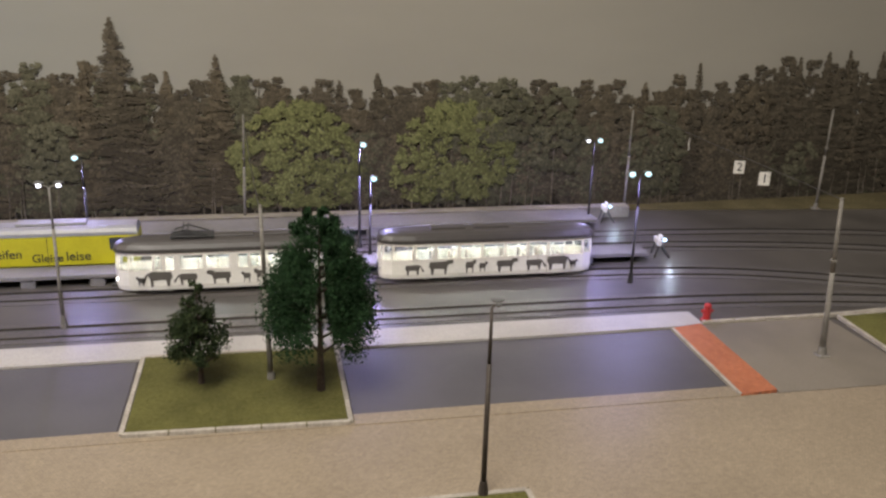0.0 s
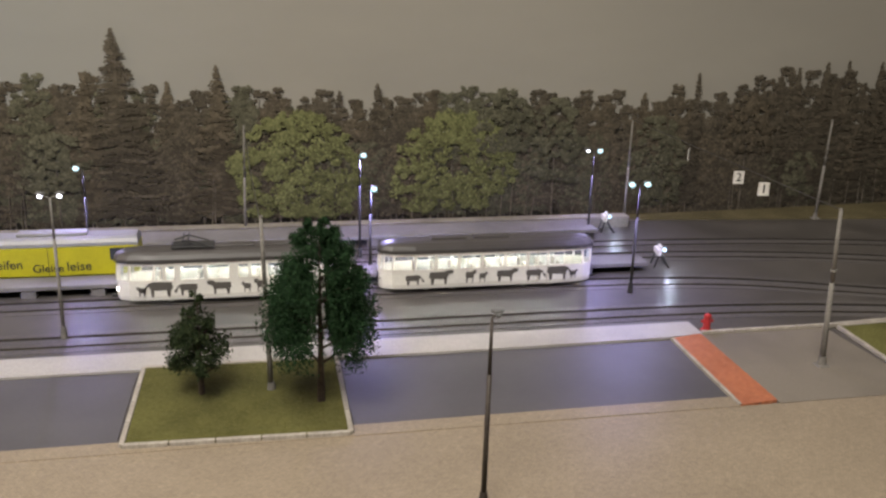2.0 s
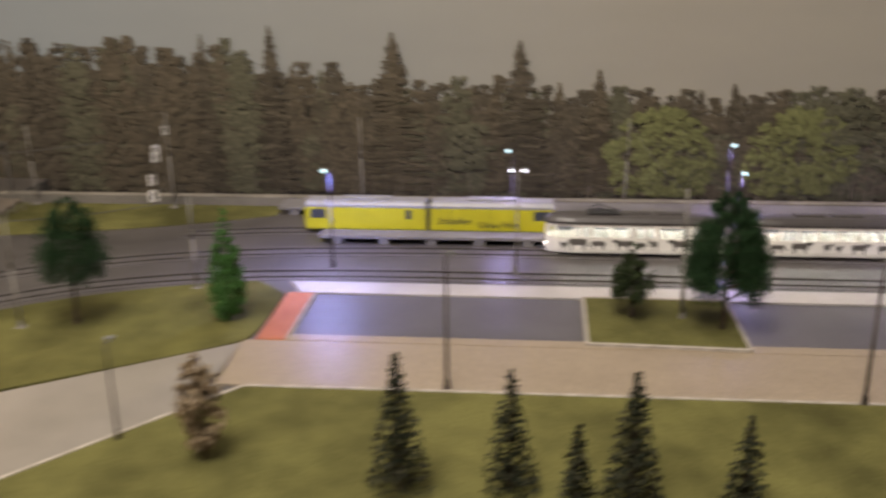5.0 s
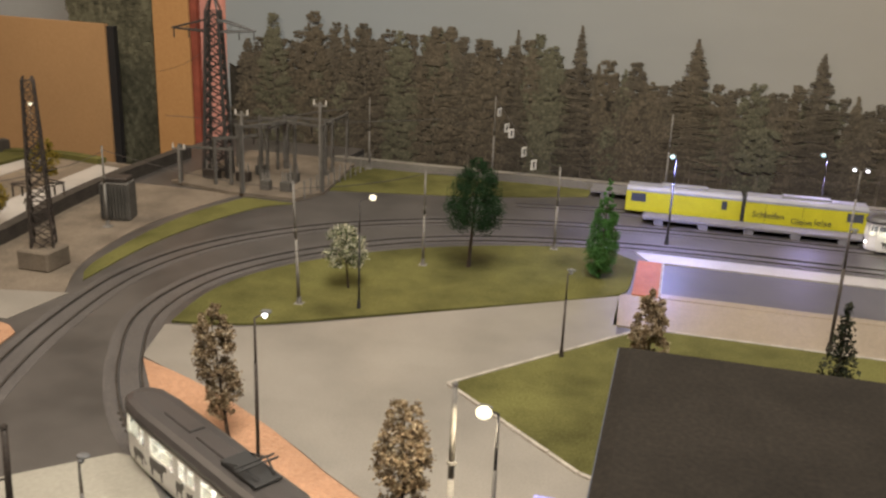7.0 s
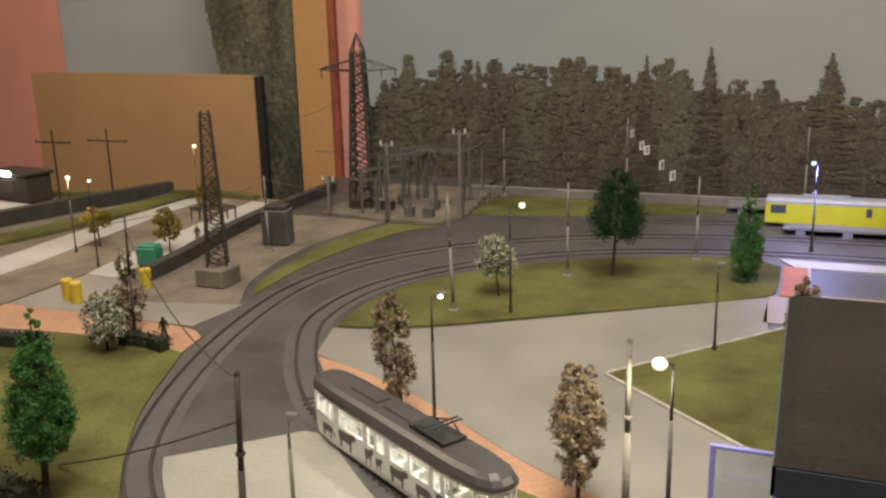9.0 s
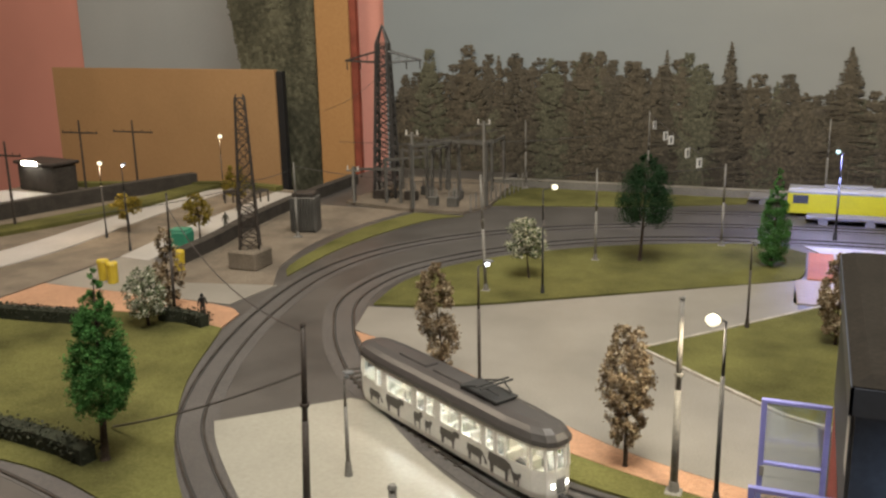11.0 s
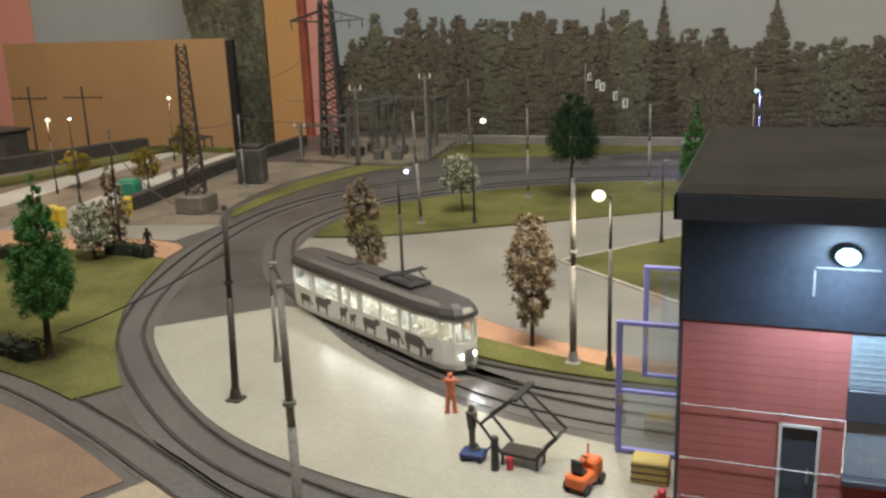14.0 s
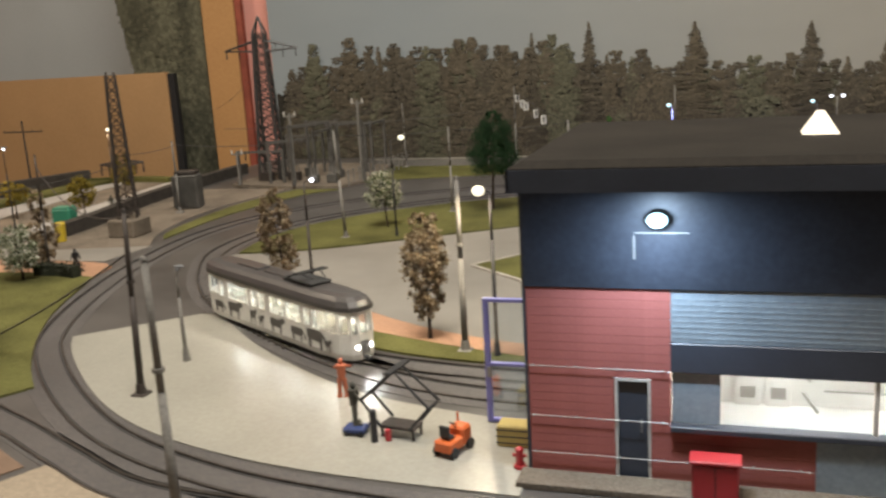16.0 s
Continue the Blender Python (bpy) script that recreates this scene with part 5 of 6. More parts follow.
tram("tram_car", "white tram car with cow prints, folded pantograph and lit windows", MOTOR[0], MOTOR[1], MOTOR[2], ((-5.8, -5.2), (-4.6, -2.1), (-1.6, -0.9), (-0.7, 0.0), (0.6, 2.2), (2.4, 4.0), (4.4, 5.0), (5.25, 5.8)), (), True)
# headlamp beam of the tram car on the yard
d = bpy.data.lights.new("headlamp_beam", "SPOT")
d.energy, d.color, d.spot_size, d.spot_blend, d.shadow_soft_size = 0.25, (1.0, 0.95, 0.88), radians(95), 0.8, 0.003
beam = new("headlamp_beam", d)
a = radians(MOTOR[2])
hx, hy = MOTOR[0] + 8.75 * math.cos(a), MOTOR[1] + 8.75 * math.sin(a)
beam.matrix_world = look((hx * U, hy * U, 1.2 * U), ((hx + 9 * math.cos(a)) * U, (hy + 9 * math.sin(a)) * U, 0.0))


def work_tram(x, y):
    L, Wd = 26.4, 2.6
    t = thing("work_tram", x, y, 0, "yellow rail-grinding tram with a pale grey roof and lettering", "tram")
    bm = bmesh.new()
    box(bm, 0.2, L / 2, -Wd / 2, Wd / 2, 0.5, 3.0, 0.12)
    body = part("front_body", bm, M["yellow"], t)
    bm = bmesh.new()
    box(bm, -L / 2, -0.2, -Wd / 2, Wd / 2, 0.5, 3.0, 0.12)
    part("rear_body", bm, M["yellow"], t)
    bm = bmesh.new()
    for i in range(4):
        box(bm, -0.22 + 0.11 * i, -0.14 + 0.11 * i, -Wd / 2 + 0.1, Wd / 2 - 0.1, 0.6, 3.3)
    part("bellows", bm, M["under"], t, "black folding joint")
    for xa, xb in ((-L / 2 + 0.05, -0.22), (0.22, L / 2 - 0.05)):
        bm = bmesh.new()
        prev = None
        for z, g in ((2.95, 0.0), (3.2, 0.02), (3.45, 0.16), (3.62, 0.42)):
            hw = (Wd / 2 + 0.02) * (1 - g)
            ring = [bm.verts.new(p) for p in ((xa + 0.3 * g, -hw, z), (xb - 0.3 * g, -hw, z), (xb - 0.3 * g, hw, z), (xa + 0.3 * g, hw, z))]
            if prev:
                for k in range(4):
                    bm.faces.new((prev[k], prev[(k + 1) % 4], ring[(k + 1) % 4], ring[k]))
            prev = ring
        bm.faces.new(prev)
        roof = part("roof", bm, M["greyroof"], t, "pale grey curved roof")
        bm = bmesh.new()
        box(bm, (xa + xb) / 2 - 2.6, (xa + xb) / 2 + 2.6, -0.6, 0.6, 3.6, 3.85, 0.06)
        part("roof_box", bm, M["greyroof"], roof)
    for xa in (L / 2 - 2.2, -L / 2 + 0.6, -2.4):
        bm = bmesh.new()
        box(bm, xa, xa + (1.7 if xa != -2.4 else 0.6), -Wd / 2 - 0.02, -Wd / 2 + 0.02, 1.75, 2.75, 0.01)
        part("window", bm, M["doorblack"], t, "dark window")
        bm = bmesh.new()
        w2 = 1.7 if xa != -2.4 else 0.6
        for q in ((xa - 0.06, xa + w2 + 0.06, 2.75, 2.81), (xa - 0.06, xa + w2 + 0.06, 1.69, 1.75), (xa - 0.06, xa, 1.75, 2.75), (xa + w2, xa + w2 + 0.06, 1.75, 2.75)):
            box(bm, q[0], q[1], -Wd / 2 - 0.03, -Wd / 2 + 0.01, q[2], q[3])
        part("window_frame", bm, M["yellow"], t)
    for bx in (-7.5, 7.5):
        bm = bmesh.new()
        box(bm, bx - 1.6, bx + 1.6, -0.95, 0.95, 0.15, 0.5, 0.04)
        part("bogie", bm, M["under"], t)
    for word, xx, zz, s in (("Schleifen", L / 2 - 12.2, 1.28, 1.0), ("Gleise", L / 2 - 8.0, 0.92, 0.92), ("leise", L / 2 - 5.5, 0.98, 1.05)):
        c = bpy.data.curves.new("lettering", "FONT")
        c.body, c.size, c.extrude, c.offset = word, s * U, 0.00006, 0.0001
        c.materials.append(M["letters"])
        ob = new("lettering", c)
        ob.parent = body
        ob.matrix_local = pose(xx * U, (-Wd / 2 - 0.012) * U, zz * U, 90, 0, 0)
    for xx in (2.4, 6.4):
        bm = bmesh.new()
        box(bm, xx - 0.02, xx + 0.02, -Wd / 2 - 0.008, -Wd / 2 + 0.01, 0.6, 2.9)
        part("panel_seam", bm, M["letters"], body)
    return t


work_tram(-22.0, 72.8)


def buffer_stop(x, y):
    t = thing("buffer_stop", x, y, 0, "small track-end buffer with a white lit frame", "buffer stop", "buffer stops", -10)
    bm = bmesh.new()
    for s in (-0.6, 0.6):
        rod(bm, (0.7, s, 0.1), (-0.2, s, 1.5), 0.09, 0.09, 6)
        rod(bm, (-0.6, s, 0.1), (-0.2, s, 1.5), 0.07, 0.07, 6)
    part("strut", bm, M["under"], t)
    bm = bmesh.new()
    box(bm, -0.42, -0.1, -0.75, 0.75, 1.2, 1.75, 0.05)
    box(bm, -0.2, 0.05, -0.3, 0.3, 1.75, 2.05, 0.04)
    part("beam", bm, M["signwhite"], t, "white reflecting beam")
    bm = bmesh.new()
    ball(bm, (0.2, -0.45, 1.7), 0.17, 1, 1, 1, 8)
    part("marker_lamp", bm, M["lampcold"], t, "lit white marker lamp")
    point_lamp("marker_light", x + 0.75, y - 0.7, 1.7, LED_W * 0.2, (0.75, 0.85, 1.0), 0.1)


buffer_stop(34.3, 80.4)
buffer_stop(34.9, 69.4)


def hydrant(x, y, s=1.0):
    t = thing("hydrant", x, y, 0.1, "small red street hydrant", "hydrant", "hydrants")
    bm = bmesh.new()
    rod(bm, (0, 0, 0), (0, 0, 0.15 * s), 0.34 * s, 0.34 * s, 10)
    rod(bm, (0, 0, 0.15 * s), (0, 0, 0.95 * s), 0.22 * s, 0.2 * s, 10)
    ball(bm, (0, 0, 0.98 * s), 0.24 * s, 1, 1, 0.8, 10)
    part("body", bm, M["red"], t)
    bm = bmesh.new()
    rod(bm, (-0.36 * s, 0, 0.68 * s), (0.36 * s, 0, 0.68 * s), 0.1 * s, 0.1 * s, 8)
    part("outlet", bm, M["red"], t)


hydrant(31.7, 54.7, 1.2)
hydrant(-57.3, 10.4, 1.1)
hydrant(-31.8, -12.9, 0.8)


# ---- the tram depot ----
def depot():
    t = thing("tram_depot", 0, 0, 0, "red clad tram depot with dark fascia, flat roof, lit windows", "building")
    X0, X1, Y0, Y1 = -31.2, -4.0, -13.2, 1.0
    # front wall with a door and a long window opening
    bm = bmesh.new()
    th = 0.35
    for x0, x1, z0, z1 in ((X0, -27.72, 0, 8.1), (-27.72, -26.38, 4.45, 8.1), (-26.38, -25.6, 0, 8.1), (-25.6, X1, 0, 2.6)):
        box(bm, x0, x1, Y0, Y0 + th, z0, z1)
    front = part("front_wall", bm, M["siding"], t, "red horizontal cladding")
    # cladding boards
    rows = [0.45 + 0.36 * i for i in range(21)]
    cache = {}
    for z in rows:
        for x0, x1 in ((X0 + 0.02, -27.85), (-26.25, -25.62), (-25.6, -20.4)):
            if x0 == -25.6 and z > 2.3:
                continue
            if z > 4.5 and x0 == X0 + 0.02:
                x1 = -25.62
            elif z > 4.5 and x0 == -26.25:
                continue
            key = (x0, x1)
            if key not in cache:
                bm = bmesh.new()
                w = x1 - x0
                vs = [bm.verts.new(p) for p in ((0, -0.014, 0), (w, -0.014, 0), (w, -0.01, 0.335), (0, -0.01, 0.335), (0, 0, 0.35), (w, 0, 0.35), (w, 0, 0), (0, 0, 0))]
                for q in ((0, 1, 2, 3), (3, 2, 5, 4), (0, 3, 4, 7), (1, 6, 5, 2)):
                    bm.faces.new([vs[i] for i in q])
                cache[key] = mesh_from("cladding_board", bm, M["siding"])
            ob = new("cladding_board", cache[key])
            ob.parent = front
            ob.location = (x0 * U, Y0 * U, z * U)
    # upper band, lintel and panels
    bm = bmesh.new()
    box(bm, X0 - 0.05, X1, Y0 - 0.12, Y0 + th, 8.1, 12.3, 0.03)
    box(bm, X0 - 0.05, X0 + 0.3, Y0 + th, Y1, 6.4, 12.3)
    part("fascia", bm, M["navy"], t, "dark blue-black fascia sheet")
    bm = bmesh.new()
    box(bm, -25.6, X1, Y0 + 0.02, Y0 + th, 6.0, 8.08, 0.02)
    part("spandrel_panel", bm, M["greypanel"], t, "blue-grey ribbed sheet")
    for z in np.arange(6.15, 8.0, 0.22):
        bm = bmesh.new()
        box(bm, -25.58, X1, Y0 + 0.003, Y0 + 0.03, z, z + 0.05)
        part("panel_rib", bm, M["greypanel"], t)
    bm = bmesh.new()
    box(bm, -25.6, X1, Y0 - 0.1, Y0 + th, 4.8, 6.0, 0.04)
    part("lintel", bm, M["doorblack"], t, "black lintel band")
    bm = bmesh.new()
    box(bm, -25.6, X1, Y0 - 0.3, Y0 + 0.3, 2.42, 2.66, 0.03)
    part("window_sill", bm, M["doorblack"], t, "black window sill")
    bm = bmesh.new()
    box(bm, -20.3, X1, Y0 - 0.06, Y0 + 0.1, 0.1, 2.4, 0.02)
    part("lower_panel", bm, M["greypanel"], t, "blue-grey sheet")
    # window: one blue-grey leaf, the rest clear
    bm = bmesh.new()
    box(bm, -25.55, -23.75, Y0 + 0.1, Y0 + 0.16, 2.7, 4.78)
    part("window_leaf", bm, M["greypanel"], t, "closed blue-grey window leaf")
    for x0, x1 in ((-23.7, -18.4), (-18.2, -12.8), (-12.6, -7.2)):
        bm = bmesh.new()
        box(bm, x0, x1, Y0 + 0.12, Y0 + 0.15, 2.68, 4.8)
        part("window_pane", bm, M["glass"], t).visible_shadow = False
        bm = bmesh.new()
        box(bm, x1 + 0.02, x1 + 0.18, Y0 + 0.06, Y0 + 0.2, 2.66, 4.8)
        part("window_post", bm, M["trimwhite"], t)
    # door
    bm = bmesh.new()
    box(bm, -27.62, -26.48, Y0 + 0.1, Y0 + 0.2, 0.1, 4.35, 0.02)
    door = part("door", bm, M["doorblack"], t, "tall dark door")
    bm = bmesh.new()
    for x0, x1, z0, z1 in ((-27.74, -27.64, 0.1, 4.46), (-26.46, -26.36, 0.1, 4.46), (-27.64, -26.46, 4.36, 4.46)):
        box(bm, x0, x1, Y0 - 0.1, Y0 + 0.22, z0, z1)
    part("door_frame", bm, M["trimwhite"], door, "pale door frame")
    bm = bmesh.new()
    rod(bm, (-26.72, Y0 + 0.02, 2.2), (-26.72, Y0 + 0.02, 2.75), 0.04, 0.04, 6)
    rod(bm, (-26.72, Y0 + 0.1, 2.25), (-26.72, Y0 + 0.0, 2.25), 0.03, 0.03, 6)
    part("door_handle", bm, M["tin"], door)
    # pale rails across the wall
    for z, x1 in ((2.72, -25.6), (1.12, -20.3), (4.85, -25.6)):
        bm = bmesh.new()
        rod(bm, (X0, Y0 - 0.16, z), (x1, Y0 - 0.16, z), 0.018, 0.018, 6)
        for x in np.arange(X0 + 0.2, x1, 1.7):
            rod(bm, (x, Y0 - 0.16, z), (x, Y0, z), 0.03, 0.03, 5)
        part("wall_rail", bm, M["tin"], t, "thin pale rail")
    # side wall with the gate opening
    bm = bmesh.new()
    for y0, y1, z0, z1 in ((Y0 + th, -8.5, 0, 6.4), (0.0, Y1, 0, 6.4), (-8.5, 0.0, 6.1, 6.4)):
        box(bm, X0, X0 + 0.35, y0, y1, z0, z1)
    part("side_wall", bm, M["siding"], t, "red cladding")
    bm = bmesh.new()
    box(bm, X0 - 0.14, X0 - 0.02, Y0 - 0.02, Y0 + 0.2, 0.2, 12.0)
    part("downpipe", bm, M["doorblack"], t, "dark corner pipe")
    bm = bmesh.new()
    box(bm, X0 - 0.06, X0 - 0.02, -11.4, -10.4, 8.6, 10.4)
    part("notice_plate", bm, M["signwhite"], t, "pale notice plate")
    bm = bmesh.new()
    box(bm, X0, X1, Y1 - 0.35, Y1, 0, 12.3)
    box(bm, X1 - 0.35, X1, Y0 + th, Y1 - 0.35, 0, 12.3)
    part("rear_wall", bm, M["siding"], t)
    # roof slab with a raised, sloping rim
    bm = bmesh.new()
    a, b, c, d = X0 - 0.25, X1 + 0.6, Y0 - 1.3, Y1 + 0.4
    lo = [bm.verts.new(p) for p in ((a, c, 12.1), (b, c, 12.1), (b, d, 12.1), (a, d, 12.1))]
    m1 = [bm.verts.new(p) for p in ((a, c, 12.95), (b, c, 12.95), (b, d, 12.95), (a, d, 12.95))]
    m2 = [bm.verts.new(p) for p in ((a + 0.5, c + 0.5, 13.2), (b - 0.5, c + 0.5, 13.2), (b - 0.5, d - 0.5, 13.2), (a + 0.5, d - 0.5, 13.2))]
    for r, s in ((lo, m1), (m1, m2)):
        for i in range(4):
            bm.faces.new((r[i], r[(i + 1) % 4], s[(i + 1) % 4], s[i]))
    bm.faces.new(m2)
    bm.faces.new(lo[::-1])
    roof = part("roof", bm, M["roofing"], t, "flat brown felt roof with a dark rim")
    bm = bmesh.new()
    for p in range(4):
        q = ((a, c), (b, c), (b, d), (a, d))
        (ax, ay), (bx, by) = q[p], q[(p + 1) % 4]
        box(bm, min(ax, bx) - 0.05, max(ax, bx) + 0.05, min(ay, by) - 0.05, max(ay, by) + 0.05, 12.05, 12.9)
    part("roof_rim", bm, M["doorblack"], roof, "dark rim sheet")
    # skylight
    bm = bmesh.new()
    sx, sy = SKY
    base = [bm.verts.new((sx + i, sy + j, 13.2)) for i, j in ((-0.7, -0.65), (0.7, -0.65), (0.7, 0.65), (-0.7, 0.65))]
    tip = [bm.verts.new((sx + i, sy + j, 14.1)) for i, j in ((-0.15, -0.1), (0.15, -0.1), (0.15, 0.1), (-0.15, 0.1))]
    for i in range(4):
        bm.faces.new((base[i], base[(i + 1) % 4], tip[(i + 1) % 4], tip[i]))
    bm.faces.new(tip)
    part("skylight", bm, glowing("lit_skylight", (1.0, 0.9, 0.75), 0.45), roof, "lit pyramid skylight")
    # inside
    bm = bmesh.new()
    box(bm, -25.7, X1 - 0.4, -9.4, -9.2, 0.02, 6.0)
    box(bm, -25.9, -25.7, Y0 + th, -9.2, 0.02, 6.0)
    part("inner_wall", bm, M["hallwhite"], t, "white inner wall")
    bm = bmesh.new()
    box(bm, -25.7, X1 - 0.4, Y0 + th, -9.4, 2.0, 2.15)
    part("inner_floor", bm, M["hallwhite"], t)
    bm = bmesh.new()
    box(bm, -25.7, X1 - 0.4, Y0 + th, -9.4, 5.95, 6.05)
    part("inner_ceiling", bm, M["hallwhite"], t)
    for x in (-23.0, -17.0, -11.0):
        bm = bmesh.new()
        box(bm, x, x + 4.0, -11.6, -11.2, 5.82, 5.92)
        part("ceiling_tube", bm, M["halllight"], t, "lit ceiling tube")
    bm = bmesh.new()
    box(bm, -30.4, -27.2, -4.6, -4.2, 5.9, 6.0)
    part("hall_tube", bm, M["halllight"], t, "lit ceiling tube behind the gate")
    for x in (-23.2, -22.0):
        bm = bmesh.new()
        box(bm, x, x + 1.0, -9.62, -9.42, 2.15, 4.9, 0.02)
        cab = part("cupboard", bm, M["hallwhite"], t, "white cupboard")
        bm = bmesh.new()
        box(bm, x + 0.2, x + 0.8, -9.66, -9.61, 2.5, 3.0)
        box(bm, x + 0.2, x + 0.8, -9.66, -9.61, 3.6, 4.4)
        part("cupboard_window", bm, M["tin"], cab)
    for z in (3.1, 3.9):
        bm = bmesh.new()
        rod(bm, (-19.8, -10.0, z), (-8, -10.0, z), 0.05, 0.05, 5)
        part("hand_rail", bm, M["tin"], t)
    bm = bmesh.new()
    rod(bm, (-20.6, -10.0, 3.0), (-20.0, -10.0, 2.15), 0.06, 0.06, 5)
    rod(bm, (-21.0, -10.0, 4.4), (-20.3, -10.0, 3.5), 0.1, 0.1, 5)
    part("stair_rail", bm, M["tin"], t)
    # open gate leaves
    for y, shade in ((-8.55, "black"), (0.05, "frameblue")):
        bm = bmesh.new()
        for x0, x1, z0, z1 in ((-34.3, -34.05, 0.15, 6.2), (-31.55, -31.3, 0.15, 6.2), (-34.05, -31.55, 6.02, 6.2), (-34.05, -31.55, 0.15, 0.33), (-34.05, -31.55, 2.95, 3.1)):
            box(bm, x0, x1, y - 0.12, y + 0.12, z0, z1, 0.02)
        leaf_ = part("gate_leaf", bm, M["frameblue"], t, "open blue-framed glazed gate leaf")
        for z0, z1 in ((0.4, 2.9), (3.12, 5.95)):
            bm = bmesh.new()
            box(bm, -34.05, -31.55, y - 0.015, y + 0.015, z0, z1)
            part("pane", bm, M["glass"], leaf_).visible_shadow = False
        bm = bmesh.new()
        box(bm, -34.2, -34.0, y - 0.2, y - 0.12, 2.4, 2.9)
        part("latch", bm, M["tin"], leaf_)
    # wall lamp over the door
    bm = bmesh.new()
    rod(bm, (-26.0, Y0 - 0.12, 10.6), (-26.0, Y0 - 0.9, 10.8), 0.06, 0.06, 6)
    box(bm, -26.9, -24.9, Y0 - 0.16, Y0 - 0.12, 10.29, 10.33)
    arm = part("lamp_arm", bm, M["tin"], t)
    bm = bmesh.new()
    ball(bm, (-26.0, Y0 - 0.95, 10.95), 0.32, 1.2, 0.9, 0.9, 12)
    part("lamp_bulb", bm, M["lampcold"], arm, "glaring cold white wall lamp")
    bm = bmesh.new()
    box(bm, -26.95, -26.88, Y0 - 0.16, Y0 - 0.11, 9.3, 10.2)
    part("wall_mark", bm, M["tin"], t, "short pale bar")
    return t


depot()
head_lamp("wall_lamp_light", -26.0, -15.7, 11.2, WALL_W * 1.25, (0.62, 0.8, 1.0), 0.0, 3.5)
bm = bmesh.new()
box(bm, -31.6, -4, -14.6, -13.22, 0.02, 0.3, 0.03)
solid("plinth", bm, M["gravel"], "dark gravel strip along the depot wall", "plinth", "structure")
t = thing("red_box", -23.9, -14.3, 0.3, "red metal cabinet against the depot wall", "cabinet")
bm = bmesh.new()
box(bm, -0.85, 0.85, -0.4, 0.4, 0, 1.45, 0.08)
part("body", bm, M["red"], t)
bm = bmesh.new()
box(bm, -0.95, 0.95, -0.48, 0.48, 1.45, 1.6, 0.04)
part("lid", bm, M["red"], t)
bm = bmesh.new()
box(bm, -0.02, 0.02, -0.42, -0.39, 0.1, 1.35)
part("seam", bm, M["black"], t)


# ---- yard clutter ----
def figurine(x, y, h, material, turn, label, arm=0.0, z=0.08):
    bm = bmesh.new()
    for s in (-1, 1):
        rod(bm, (s * 0.09 * h, 0, 0.02), (s * 0.06 * h, 0, 0.47 * h), 0.045 * h, 0.06 * h, 7)
        rod(bm, (s * 0.12 * h, 0, 0.8 * h), (s * 0.2 * h, -arm * 0.28 * h, (0.5 + 0.25 * arm) * h), 0.035 * h, 0.03 * h, 6)
        box(bm, s * 0.09 * h - 0.06 * h, s * 0.09 * h + 0.06 * h, -0.14 * h, 0.06 * h, 0, 0.05 * h)
    rod(bm, (0, 0, 0.45 * h), (0, 0, 0.84 * h), 0.085 * h, 0.125 * h, 9)
    ball(bm, (0, 0, 0.93 * h), 0.07 * h, 1, 1, 1.15, 9)
    ob = solid("figurine", bm, M[material], label, "figurine", "", "figurines")
    ob.matrix_world = pose(x * U, y * U, z * U, 0, 0, turn)
    return ob


figurine(-42.6, -6.7, 2.1, "clay", 200, "small orange painted worker figurine in the yard", 0.8)
figurine(-40.2, -10.7, 2.1, "khaki", 120, "small dark painted worker figurine beside a trolley", 0.5, 0.45)
figurine(-78.6, 17.0, 2.0, "black", 60, "small dark painted figurine on the crossing", 0.0, 0.1)
figurine(-96.9, 46.0, 2.0, "khaki", 30, "small drab painted figurine on the side street", 0.0, 0.0)

t = thing("trolley", -40.1, -10.9, 0.08, "small dark blue trolley under the worker", "trolley")
bm = bmesh.new()
box(bm, -0.55, 0.55, -0.4, 0.4, 0.14, 0.4, 0.06)
part("deck", bm, M["blue"], t)
for i, j in ((-0.38, -0.35), (0.38, -0.35), (-0.38, 0.35), (0.38, 0.35)):
    bm = bmesh.new()
    rod(bm, (i, j - 0.05, 0.13), (i, j + 0.05, 0.13), 0.13, 0.13, 10)
    part("wheel", bm, M["black"], t)
bm = bmesh.new()
rod(bm, (0.5, 0, 0.35), (1.0, 0.1, 0.9), 0.05, 0.05, 6)
part("handle", bm, M["blue"], t)

t = thing("bollard", -38.9, -11.6, 0.08, "short black post beside the pantograph stand", "bollard")
bm = bmesh.new()
rod(bm, (0, 0, 0), (0, 0, 1.5), 0.17, 0.17, 10)
part("post", bm, M["black"], t)
bm = bmesh.new()
ball(bm, (0, 0, 1.5), 0.17, 1, 1, 0.6, 10)
part("cap", bm, M["black"], t)

t = thing("pantograph_stand", -37.9, -10.7, 0.08, "raised black tram pantograph set up on a stand", "pantograph", "", -8)
bm = bmesh.new()
box(bm, -0.9, 0.9, -0.5, 0.5, 0.45, 0.62, 0.03)
part("base_frame", bm, M["darkmast"], t)
for i in (-0.8, 0.8):
    for j in (-0.4, 0.4):
        bm = bmesh.new()
        rod(bm, (i, j, 0), (i, j, 0.5), 0.07, 0.07, 6)
        part("leg", bm, M["darkmast"], t)
for j in (-0.6, 0.6):
    for s in (-1, 1):
        bm = bmesh.new()
        rod(bm, (s * 0.75, j, 0.6), (s * 1.75, j * 0.9, 1.75), 0.075, 0.06, 6)
        part("lower_arm", bm, M["black"], t)
        bm = bmesh.new()
        rod(bm, (s * 1.75, j * 0.9, 1.75), (0.0, j * 0.7, 3.3), 0.065, 0.05, 6)
        part("upper_arm", bm, M["black"], t)
